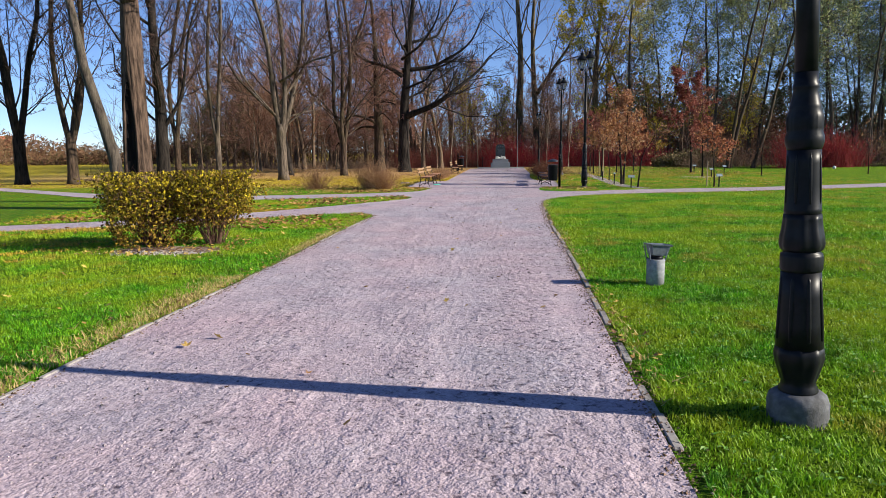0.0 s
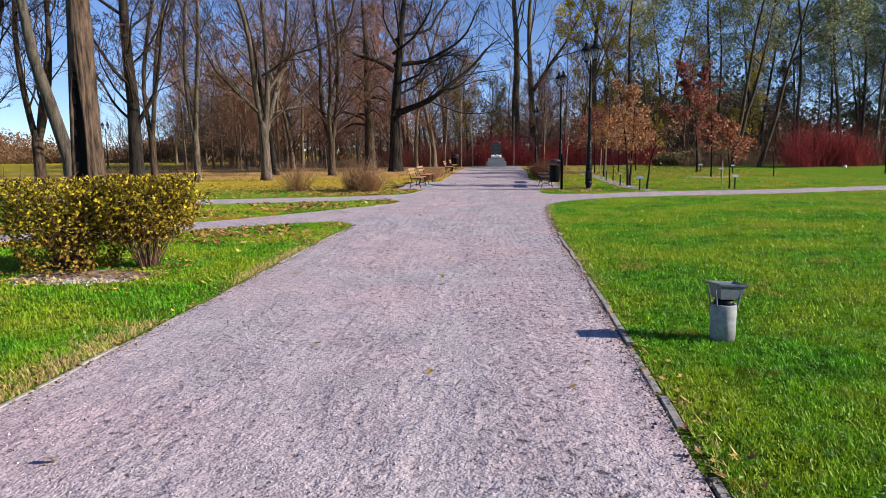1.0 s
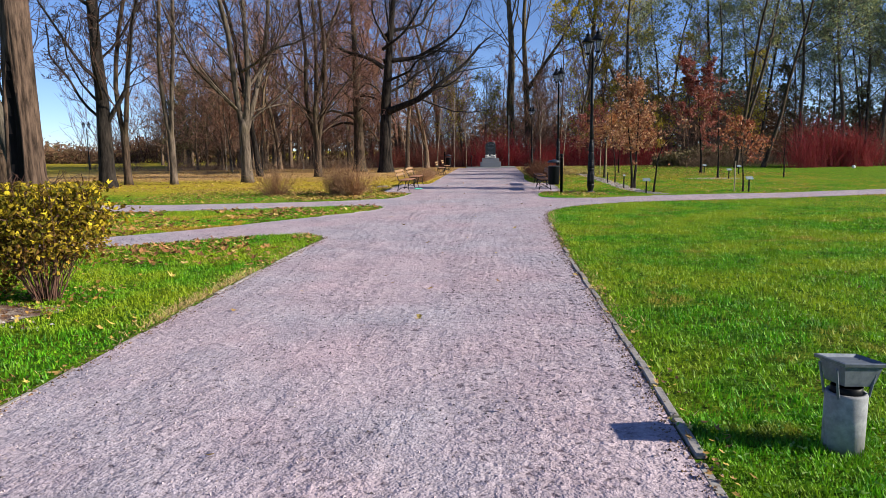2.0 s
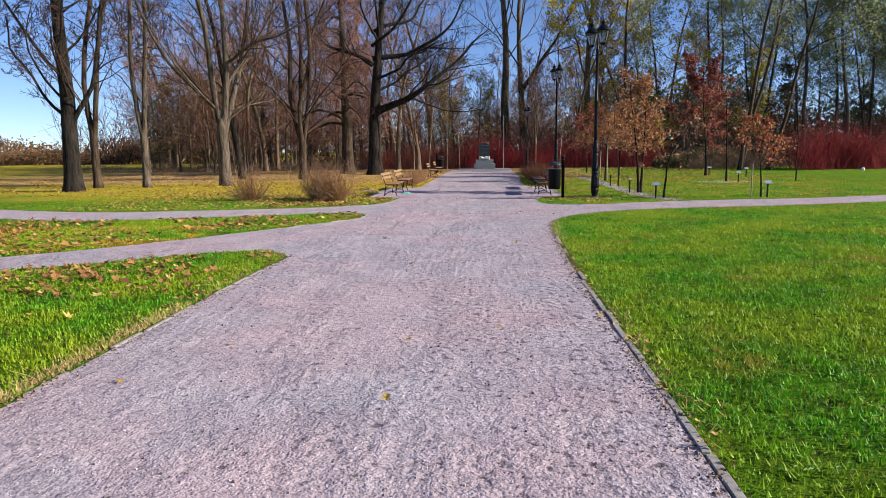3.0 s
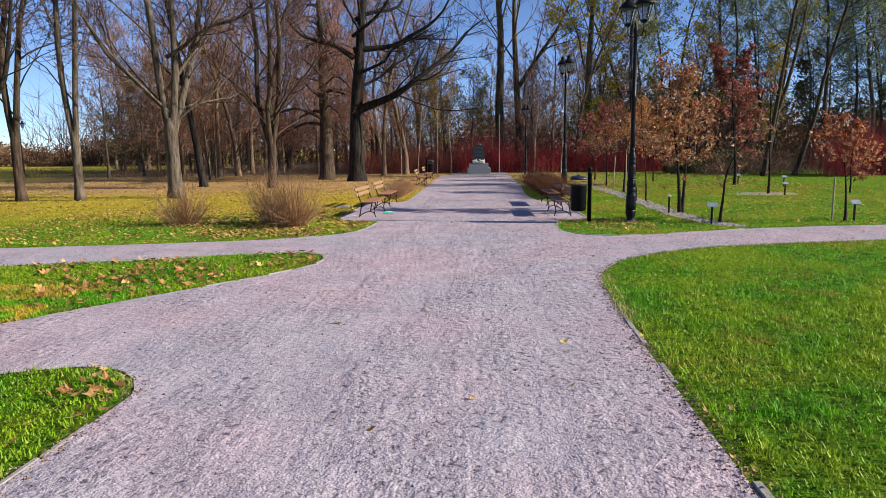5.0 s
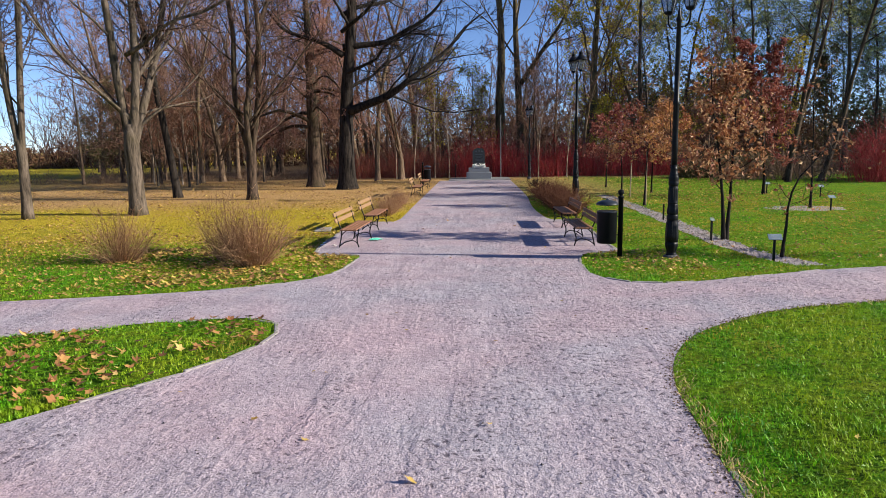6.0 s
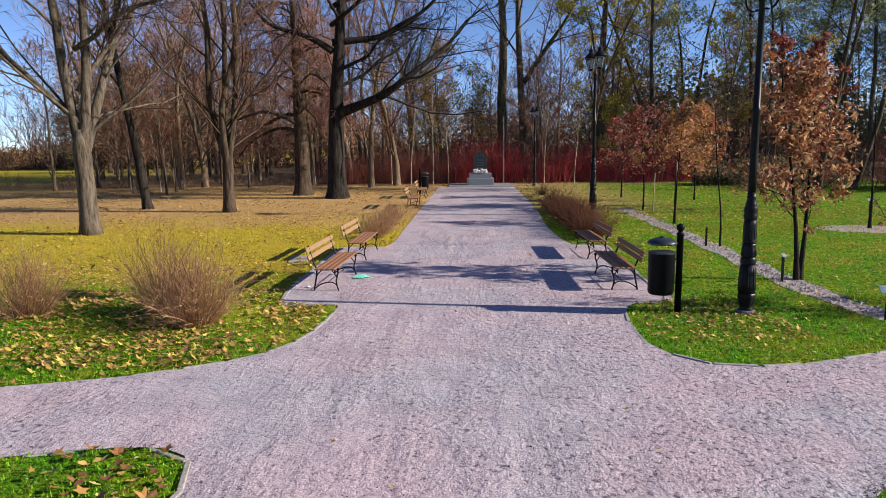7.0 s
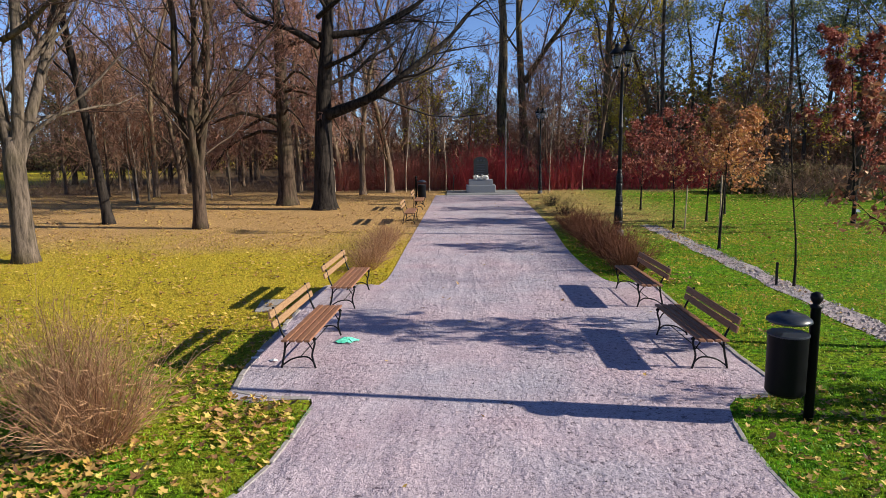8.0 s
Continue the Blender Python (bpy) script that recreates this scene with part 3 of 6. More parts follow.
EDGE_RIGHT = [(1.60, -30), (1.66, -5), (1.70, 6.8), (1.75, 10.5), (1.82, 14), (1.86, 18), (1.96, 21.5), (2.05, 23.2), (2.2, 24.6), (2.65, 25.75), (3.4, 26.6), (4.7, 27.4), (6.9, 27.95), (9.2, 28.5), (14, 30.2), (60, 46)]
EDGE_RIGHT_FAR = [(60, 48.8), (14, 32.2), (10.6, 30.95), (8.0, 30.5), (6.3, 30.1), (5.1, 29.65), (3.8, 29.15), (2.9, 29.15), (2.4, 29.75), (2.33, 30.6), (2.44, 31.6), (2.7, 32.2), (3.38, 32.36), (3.3, 34.0), (3.45, 37.4), (3.5, 38.5), (2.8, 38.55), (2.55, 39.6), (2.5, 43), (2.72, 48), (2.78, 55), (2.82, 62.4)]


def line2(pts):
    return smooth_line([(x, y, 0) for x, y in pts], 0.25)[:, :2]


left_l, low_l, top_l, upper_l, right_l, far_l = (line2(e) for e in (EDGE_LEFT, ISLAND_LOW, ISLAND_TOP, EDGE_UPPER, EDGE_RIGHT, EDGE_RIGHT_FAR))
path_poly = np.concatenate((left_l, low_l, top_l[1:], upper_l, far_l[::-1], right_l[::-1]))
path_poly = path_poly[np.linalg.norm(path_poly - np.roll(path_poly, 1, axis=0), axis=1) > 0.01]


coarse_poly = path_poly[::2]


def on_path(x, y):
    return inside(coarse_poly, x, y)


def flat_poly(name, pts, z, material, parent=None, kind="structure", label="", category=""):
    bm = bmesh.new()
    flat, _, faces, _, _, _ = geometry.delaunay_2d_cdt([Vector((float(x), float(y))) for x, y in pts], [], [list(range(len(pts)))], 1, 1e-4)
    verts = [bm.verts.new((p.x, p.y, z)) for p in flat]
    for f in faces:
        a, b, c = (flat[k] for k in f[:3])
        up = (b - a).cross(c - a) > 0
        bm.faces.new([verts[k] for k in (f if up else f[::-1])])
    bmesh.ops.triangulate(bm, faces=[f for f in bm.faces if len(f.verts) > 3])
    me = bpy.data.meshes.new(name)
    bm.to_mesh(me)
    bm.free()
    me.materials.append(material)
    ob = new(name, me)
    ob.parent = parent
    return tagged(ob, label, category, "", kind)


# the ground: one sheet to the horizon, finer near the walk
gx = np.concatenate((np.linspace(-1500, -60, 25), np.linspace(-55, 55, 111), np.linspace(60, 1500, 25)))
gy = np.concatenate((np.linspace(-400, -20, 12), np.linspace(-15, 95, 111), np.linspace(100, 2500, 30)))
GX, GY = np.meshgrid(gx, gy, indexing="ij")
GZ = -0.012 + 0 * GX
n1, n2 = len(gx), len(gy)
I, J = np.meshgrid(np.arange(n1 - 1), np.arange(n2 - 1), indexing="ij")
quads = np.stack((I * n2 + J, (I + 1) * n2 + J, (I + 1) * n2 + J + 1, I * n2 + J + 1), -1).reshape(-1, 4)
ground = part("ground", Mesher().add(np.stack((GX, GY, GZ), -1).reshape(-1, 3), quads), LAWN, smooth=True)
tagged(ground, "mown green park lawn turning yellow and leaf-strewn under trees", "lawn", "", "structure")

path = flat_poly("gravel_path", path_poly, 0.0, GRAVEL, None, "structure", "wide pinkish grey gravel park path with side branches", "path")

# loose chippings on the path
rng = np.random.default_rng(11)


def scatter(rng, n, x0, x1, y0, y1, keep):
    x, y = rng.uniform(x0, x1, n), rng.uniform(y0, y1, n)
    k = keep(x, y)
    return np.stack((x[k], y[k], 0 * x[k]), 1)


def pebbles(rng, places, size):
    n = len(places)
    s = size * (0.5 + rng.random(n) ** 2 * 1.2)[:, None, None]
    shape = np.array([(1, 0, 0.1), (-0.5, 0.8, 0.1), (-0.5, -0.8, 0.1), (0.1, 0.1, 0.9)])[None] * (0.7 + 0.6 * rng.random((n, 4, 3)))
    a = rng.random(n) * 6.28
    c, sn = np.cos(a)[:, None], np.sin(a)[:, None]
    shape = np.stack((shape[..., 0] * c - shape[..., 1] * sn, shape[..., 0] * sn + shape[..., 1] * c, shape[..., 2]), -1)
    verts = (places[:, None] + shape * s).reshape(-1, 3)
    k = np.arange(n)[:, None] * 4
    tris = np.concatenate([k + np.array(t) for t in ((0, 1, 3), (1, 2, 3), (2, 0, 3))])
    return Mesher().add(verts, None, tris)


near = scatter(rng, 15000, -2.6, 2.8, 4.5, 17, on_path)
mid = scatter(rng, 9000, -5.5, 5.5, 17, 33, on_path)
chips = part("gravel_chippings", pebbles(rng, np.concatenate((near, mid)), 0.0062), PEBBLE)
tagged(chips, "loose pink and grey stone chippings on the path", "gravel", "", "stuff")

loose = np.concatenate((scatter(rng, 2600, -2.6, 2.8, 4.5, 18, on_path), scatter(rng, 3200, -6, 6, 18, 33, on_path)))
swirl = np.sin(loose[:, 0] * 3.1 + 2 * np.sin(loose[:, 1] * 0.8)) + 0.5 * np.sin(loose[:, 1] * 2.2)
loose = loose[swirl + 0.6 * rng.normal(size=len(loose)) > 0.2]
tagged(part("loose_stones", pebbles(rng, loose, 0.0095), twig_mat("dark_stone", [(0.05, 0.045, 0.05), (0.13, 0.11, 0.12), (0.24, 0.20, 0.21), (0.09, 0.07, 0.065)])), "larger dark stones lying loose in the gravel", "stones", "", "stuff")


def edging(name, pts, y0, y1, label, seed, drop=0.12, proud=0.0, shift=0.0, wide=0.05):
    """A row of concrete edging stones along a line."""
    r = random.Random(seed)
    top = thing(name, pose(0, 0, 0), label, "edging", "", "structure")
    stone = Mesher().box((0.47, wide, 0.09), None, 0.007).mesh("edging_stone", KERB)
    pts = [p for p in pts if y0 <= p[1] <= y1]
    i, k = 0, 0
    while i < len(pts) - 1:
        j = i + 1
        a = Vector(pts[i])
        while j < len(pts) - 1 and (Vector(pts[j]) - a).length < 0.485:
            j += 1
        b = Vector(pts[j])
        d = b - a
        if d.length > 0.4 and r.random() > drop:
            ob = new("edging_stone", stone)
            ob.parent = top
            c = (a + b) / 2 + Vector((d.y, -d.x)).normalized() * shift
            ob.matrix_basis = pose(c.x + r.uniform(-0.012, 0.012), c.y, -0.037 + proud + r.uniform(-0.01, 0.006), r.uniform(-1.5, 1.5), r.uniform(-0.6, 0.6), math.degrees(math.atan2(d.y, d.x)) + r.uniform(-1, 1))
        i = j
    return top


edging("edging_right", smooth_line([(x, y, 0) for x, y in EDGE_RIGHT[2:13]], 0.06)[:, :2], 3.5, 23.4, "worn grey concrete edging stones sunk between gravel and lawn", 1, drop=0.18, proud=0.003, shift=0.03, wide=0.055)
edging("edging_left", smooth_line([(x, y, 0) for x, y in EDGE_LEFT[1:7]], 0.06)[:, :2], 3.5, 20.2, "grey concrete edging stones along the lawn", 2, drop=0.12, proud=0.0, shift=-0.015, wide=0.04)
edging("edging_island", smooth_line([(x, y, 0) for x, y in ISLAND_LOW[4:] + ISLAND_TOP[1:8]], 0.06)[:, :2], 21.5, 27.3, "grey concrete edging round the grass island", 3)
edging("edging_upper", smooth_line([(x, y, 0) for x, y in EDGE_UPPER[7:14]], 0.06)[:, :2], 28.2, 32.15, "grey concrete edging along the yellowed lawn", 4)
edging("edging_corner", smooth_line([(x, y, 0) for x, y in EDGE_RIGHT_FAR[4:12]], 0.06)[:, :2], 29.0, 32.2, "grey concrete edging round the rounded lawn corner", 5)

for name, pts in (("edging_bench_left", [(-2.05, 32.22), (-2.97, 32.26), (-3.1, 33.2), (-3.14, 34.6), (-3.14, 37.7), (-3.0, 38.5)]), ("edging_bench_right", [(2.72, 32.22), (3.36, 32.36), (3.32, 34.0), (3.46, 37.4), (3.5, 38.5)])):
    line = np.concatenate([np.linspace(a, b, max(2, int(math.dist(a, b) / 0.06)), endpoint=False) for a, b in zip(pts[:-1], pts[1:])])
    edging(name, line, 32.0, 38.5, "pale concrete edging round the benches' gravel bay", 6, drop=0.05, proud=0.004, wide=0.07)

crumb_line = np.concatenate((smooth_line([(x, y, 0) for x, y in EDGE_RIGHT[2:13]], 0.02), smooth_line([(x, y, 0) for x, y in EDGE_LEFT[1:8]], 0.03)))
crumb_line = crumb_line[(crumb_line[:, 1] > 5) & (crumb_line[:, 1] < 28)]
crumbs = np.repeat(crumb_line, 5, axis=0)
crumbs = crumbs + np.column_stack((rng.normal(size=(len(crumbs), 2)) * 0.055, np.full(len(crumbs), 0.0)))
tagged(part("edge_debris", pebbles(rng, crumbs, 0.0085), twig_mat("edge_soil", [(0.06, 0.035, 0.02), (0.16, 0.10, 0.065), (0.30, 0.23, 0.18), (0.20, 0.11, 0.06)])), "brown crumbs of soil and bark along the path edge", "debris", "", "stuff")

# strips of pale stones and mulch
bed_line = smooth_line([(6.35, 30.6, 0), (5.95, 32.0, 0), (5.85, 34.0, 0), (5.95, 38, 0), (6.0, 43, 0), (6.0, 48, 0)])
half = 0.26 + 0.06 * np.sin(np.arange(len(bed_line)) * 0.7)
bed = np.concatenate((np.stack((bed_line[:, 0] - half, bed_line[:, 1]), 1), np.stack((bed_line[:, 0] + half, bed_line[:, 1]), 1)[::-1]))
flat_poly("stone_bed", bed, -0.004, WHITE_GRAVEL, None, "structure", "narrow bed of pale stones with young oaks", "stone bed")
a = np.linspace(0, 2 * math.pi, 40, endpoint=False)
flat_poly("mulch_ring", np.stack((11.3 + (1.25 + 0.08 * np.sin(5 * a)) * np.cos(a), 41.2 + (0.9 + 0.06 * np.sin(7 * a)) * np.sin(a)), 1), -0.004, WHITE_GRAVEL, None, "structure", "ring of pale stones round a young tree", "stone bed")
flat_poly("mulch_bed", np.stack((-4.45 + (0.95 + 0.1 * np.sin(5 * a)) * np.cos(a), 14.35 + (0.55 + 0.07 * np.sin(4 * a)) * np.sin(a)), 1), -0.004, MULCH, None, "structure", "bark mulch and pale pebbles under the bushes", "mulch bed")
bed_stones = []
for _ in range(2600):
    k = rng.integers(len(bed_line))
    bed_stones.append((bed_line[k, 0] + rng.uniform(-0.3, 0.3), bed_line[k, 1] + rng.uniform(-0.2, 0.2), 0))
for _ in range(420):
    bed_stones.append((-4.4 + rng.normal() * 0.42, 13.95 + rng.normal() * 0.1, -0.008))
tagged(part("bed_pebbles", pebbles(rng, np.array(bed_stones), 0.022), twig_mat("bed_pebble", [(0.16, 0.14, 0.13), (0.34, 0.31, 0.285), (0.52, 0.48, 0.45)])), "pale rounded pebbles filling the planting beds", "pebbles", "", "stuff")


# ---- trees ----
def limb(rng, start, heading, length, n, wob, lift):
    """A wandering line of n points."""
    x, y, z = (float(v) for v in start)
    a, b, c = (float(v) for v in heading)
    k = 1 / (math.sqrt(a * a + b * b + c * c) + 1e-9)
    a, b, c = a * k, b * k, c * k
    step = length / (n - 1)
    r = (rng.normal(size=3 * n) * wob).tolist()
    pts = [(x, y, z)]
    for i in range(n - 1):
        x, y, z = x + a * step, y + b * step, z + c * step
        pts.append((x, y, z))
        a, b, c = a + r[3 * i], b + r[3 * i + 1], c + r[3 * i + 2] + lift
        k = 1 / (math.sqrt(a * a + b * b + c * c) + 1e-9)
        a, b, c = a * k, b * k, c * k
    return np.array(pts)


def side_way(rng, d, spread):
    """A direction at about that angle (radians) from d."""
    a, b, c = (float(v) for v in d)
    k = 1 / (math.sqrt(a * a + b * b + c * c) + 1e-9)
    a, b, c = a * k, b * k, c * k
    u, v, w = rng.normal(size=3).tolist()
    p, q, r = b * w - c * v, c * u - a * w, a * v - b * u
    k = math.sin(spread) / (math.sqrt(p * p + q * q + r * r) + 1e-9)
    s = math.cos(spread)
    return (a * s + p * k, b * s + q * k, c * s + r * k)


def grow(rng, trunk, limbs, twigs, line, r0, r1, counts, level=0, start=0.35, ratio=0.55, spread=0.8, lift=0.04, wob=0.10, tips=None, sides=(14, 6, 4, 3), thin=0.0065, tip_level=2):
    """A limb with its side branches, and theirs in turn."""
    n = len(line)
    t = np.linspace(0, 1, n)
    radii = r0 + (r1 - r0) * t**0.85
    if level == 0:
        fine = np.unique(np.concatenate((t, (0.01, 0.025, 0.05, 0.08))))
        pts = np.stack([np.interp(fine, t, line[:, k]) for k in range(3)], 1)
        trunk.tube(pts, np.interp(fine, t, radii) * (1 + 0.4 * np.exp(-np.clip(pts[:, 2], 0, None) / 0.25)), sides[0])
    else:
        (limbs if level == 1 else twigs).tube(line, radii, sides[min(level, 3)], cap=False)
    if tips is not None and level >= tip_level:
        tips.append(line[n // 2 :])
    if level >= len(counts):
        return
    length = float(np.abs(line[-1] - line[0]).max()) * 1.1
    rows = line.tolist()
    for k in range(counts[level]):
        s = start + (1 - start) * (k + rng.random()) / counts[level]
        i = min(n - 2, int(s * (n - 1)))
        f = s * (n - 1) - i
        pa, pb = rows[i], rows[i + 1]
        p = tuple(u * (1 - f) + v * f for u, v in zip(pa, pb))
        d = tuple(v - u for u, v in zip(pa, pb))
        ln = length * (ratio if level == 0 else 0.5) * (1.15 - 0.75 * s) * (0.7 + 0.6 * rng.random())
        r = max(thin, (r0 + (r1 - r0) * s**0.85) * ((0.20 if level == 0 else 0.30) + 0.22 * rng.random()))
        m = (8, 5, 4, 3)[min(level, 3)]
        if level + 1 >= len(counts):
            m = 2
        sub = limb(rng, p, side_way(rng, d, spread * (0.7 + 0.6 * rng.random())), ln, m, wob * (1.2 + 0.4 * level), lift)
        grow(rng, trunk, limbs, twigs, sub, r, max(thin * 0.5, r * 0.25), counts, level + 1, 0.2, ratio, spread, lift, wob, tips, sides, thin, tip_level)


def bare_tree(name, seed, at, label, height, r, bark, twig, leaders=(((0, 0, 1), 1.0),), fork=0.0, lean=(0, 0), counts=(13, 7, 6), spread=0.62, start=0.25, ratio=0.27, extra=(), thin=0.0092, leaf=None, leaf_size=0.08, leaf_n=0, category="tree", group="", lift=0.07, wob=0.10, turn=0.0, tip_level=2, bend=0.06):
    rng = np.random.default_rng(seed)
    trunk, limbs, twigs = Mesher(), Mesher(), Mesher()
    tips = []
    args = dict(spread=spread, ratio=ratio, lift=lift, tips=tips, thin=thin, wob=wob, tip_level=tip_level)
    lean_v = np.array((lean[0], lean[1], 1.0))
    if fork:
        low = limb(rng, (0, 0, -0.1), lean_v, fork + 0.5, 9, 0.012, 0)
        rr = r * (1 + 0.4 * np.exp(-np.clip(low[:, 2], 0, None) / 0.25)) * np.array((1, 1, 1, 0.97, 0.95, 0.95, 0.97, 0.85, 0.5))
        trunk.tube(low, rr, 16)
        top = low[6]
        for way, part_h in leaders:
            w = np.array(way, float) * (0.75, 0.75, 1)
            up = limb(rng, top - np.array((0, 0, 0.55)), w * 0.35 + np.array((0, 0, 0.65)), 0.6, 3, 0.0, 0)
            rest = smooth_line(limb(rng, up[-1], w, (height - top[2]) * part_h, 8, bend + 0.05, 0.075), 0.9)
            line = np.concatenate((up[:-1], rest))
            grow(rng, trunk, limbs, twigs, line, r * (0.76 if len(leaders) == 2 else 0.66), 0.04, counts, start=max(0.12, start * 0.6), **args)
    else:
        for way, part_h in leaders:
            line = limb(rng, (0, 0, -0.1), lean_v, height * part_h, 11, bend, 0.0)
            grow(rng, trunk, limbs, twigs, line, r, 0.02, counts, start=start, **args)
    big = []
    for z, way, ln, er in extra:
        n = 8
        line = smooth_line(limb(rng, (lean[0] * z, lean[1] * z, z), way, ln, n, 0.17, 0.10), ln / 14)
        big.append(Mesher().tube(line, er + (0.03 - er) * np.linspace(0, 1, len(line)) ** 0.8, 10))
        coarse = line[:: max(1, len(line) // 9)]
        grow(rng, Mesher(), limbs, twigs, coarse, er * 0.9, 0.03, (0, 16, 8, 6), level=1, start=0.15, **args)
    ob = thing(name, pose(at[0], at[1], 0, 0, 0, turn), label, category, group)
    part("trunk", trunk, bark, ob, smooth=True)
    for one in big:
        part("limb", one, bark, ob, smooth=True)
    if limbs.n_wait:
        part("crown_frame", limbs, bark, ob, smooth=True)
    if twigs.n_wait:
        tagged(part("twig_mass", twigs, twig, ob), kind="stuff")
    if leaf and tips:
        pts = np.concatenate(tips)
        c = pts[rng.integers(len(pts), size=leaf_n)] + rng.normal(size=(leaf_n, 3)) * leaf_size * 0.9
        tagged(part("foliage", Mesher().leaves(rng, c, leaf_size), leaf, ob, "remaining autumn leaves"), kind="stuff")
    return ob


BARE = "bare deciduous park tree with brown twigs"
# lawn edge on the left, from the near trees outwards
hollow = bare_tree("hollow_tree", 21, (-9.25, 22.4), "old tree with grooved bark and a long dark hollow", 15, 0.41, BARK_RUST, TWIG_BROWN, counts=(10, 7, 5, 4), start=0.42, bend=0.012, lean=(-0.004, 0), extra=((5.6, (0.8, -0.3, 0.7), 5.0, 0.2),))


def carve(tree, z0, z1, side, width, depth):
    """Presses a long rotten cavity into a trunk, on the side of that compass angle."""
    old = [c for c in tree.children if c.name.startswith("trunk")][0]
    me = old.data
    bm = bmesh.new()
    bm.from_mesh(me)
    for _ in range(3):
        edges = [e for e in bm.edges if all(-0.2 < v.co.z < z1 + 1.5 and math.hypot(v.co.x - tree_lean * v.co.z, v.co.y) < 0.75 for v in e.verts)]
        bmesh.ops.subdivide_edges(bm, edges=edges, cuts=1, use_grid_fill=True)
    me.materials.append(HOLLOW)
    for v in bm.verts:
        x, y = v.co.x - tree_lean * v.co.z, v.co.y
        if -0.2 < v.co.z < z1 + 1.5 and math.hypot(x, y) < 0.8:
            a = (math.atan2(y, x) - side + math.pi) % (2 * math.pi) - math.pi
            groove = 1 + 0.035 * math.sin(17 * math.atan2(y, x) + 1.2 * math.sin(v.co.z * 1.7)) + 0.02 * math.sin(31 * math.atan2(y, x) + v.co.z)
            s = (v.co.z - z0) / (z1 - z0)
            w = width * (math.sin(math.pi * min(1, max(0, s))) ** 0.4) * (1.1 - 0.4 * s)
            k = 0.0
            if 0 < s < 1 and w > 0:
                k = max(0.0, 1 - (a / w) ** 2)
            f = groove * (1 - depth * min(1, k * 2.2)) * (1.05 if 0 < s < 1 and w > 0 and 0.95 < abs(a / w) < 1.35 else 1)
            v.co.x, v.co.y = tree_lean * v.co.z + x * f, y * f
    # cavity faces get the colour with the painted shade
    for f in bm.faces:
        c = f.calc_center_median()
        x = c.x - tree_lean * c.z
        a = (math.atan2(c.y, x) - side + math.pi) % (2 * math.pi) - math.pi
        s = (c.z - z0) / (z1 - z0)
        if 0 < s < 1 and math.hypot(x, c.y) < 0.8 and abs(a) < 0.9 * width * (math.sin(math.pi * s) ** 0.4) * (1.1 - 0.4 * s):
            f.material_index = 1
    bm.to_mesh(me)
    bm.free()


tree_lean = -0.004
carve(hollow, 0.5, 3.5, math.radians(-92), 0.56, 0.5)
bare_tree("leaning_tree", 22, (-11.6, 25.4), "slim grey tree leaning aside from an old trunk", 15, 0.22, BARK_GREY, TWIG_GREY, lean=(-0.055, 0.0), counts=(11, 7, 4, 4), start=0.4, bend=0.085)
bare_tree("lawn_tree", 23, (-24.8, 38.8), BARE + " on the open lawn", 20, 0.31, BARK_DARK, TWIG_DARKBROWN, leaders=(((-0.2, 0, 1), 1.0), ((0.25, 0.1, 1), 0.9), ((0.05, -0.2, 1), 0.85)), fork=2.6, counts=(15, 8, 6, 3), bend=0.09, thin=0.0125)
bare_tree("lawn_tree", 24, (-21.5, 38.2), BARE + " forked low", 20, 0.27, BARK_BROWN, TWIG_DARKBROWN, leaders=(((-0.22, 0, 1), 1.0), ((0.2, 0.1, 1), 0.95), ((0.42, 0, 1), 0.8)), fork=2.3, counts=(14, 8, 6, 3), bend=0.09, thin=0.0125)
bare_tree("lawn_tree", 25, (-16.4, 37.9), "tall bare tree with dark straight trunk", 20, 0.36, BARK_DARK, TWIG_DARKBROWN, lean=(0.01, 0), counts=(26, 8, 6, 3), start=0.16, spread=0.85, bend=0.03, extra=((3.0, (-0.8, -0.1, 0.7), 5.0, 0.07), (2.6, (0.6, 0.0, 0.9), 7.0, 0.12)), thin=0.0125)
bare_tree("lawn_tree", 26, (-16.9, 40.6), BARE + " with slender double stem", 20, 0.18, BARK_BROWN, TWIG_DARKBROWN, leaders=(((-0.12, 0, 1), 1.0), ((0.16, 0, 1), 0.95)), fork=2.4, counts=(14, 8, 5, 3), bend=0.09, thin=0.0125)
bare_tree("lawn_tree", 27, (-14.6, 40.6), "slender grey tree with a low V-shaped fork", 20, 0.165, BARK_ASH, TWIG_DARKBROWN, leaders=(((-0.16, 0, 1), 1.0), ((0.1, 0, 1), 1.0)), fork=2.4, counts=(14, 8, 5, 3), bend=0.09, thin=0.0125)
bare_tree("lawn_tree", 28, (-11.3, 41.6), "grey-barked bare tree forked in a wide V", 20, 0.265, BARK_ASH, TWIG_DARKBROWN, leaders=(((-0.17, 0, 1), 1.0), ((0.15, 0.05, 1), 0.95), ((0.32, 0.25, 1), 0.65)), fork=2.7, counts=(14, 8, 6, 3), spread=0.75, bend=0.10, extra=((3.3, (-0.85, -0.1, 0.8), 7.5, 0.10), (5.4, (0.9, -0.2, 0.4), 5.5, 0.08), (4.2, (0.5, 0.3, 0.9), 6.0, 0.09)))
bare_tree("lawn_tree", 29, (-13.5, 50.0), "thin dark bare tree leaning a little", 20, 0.19, BARK_DARK, TWIG_BROWN, lean=(-0.12, 0), counts=(26, 9, 6, 3), start=0.25, spread=0.8)
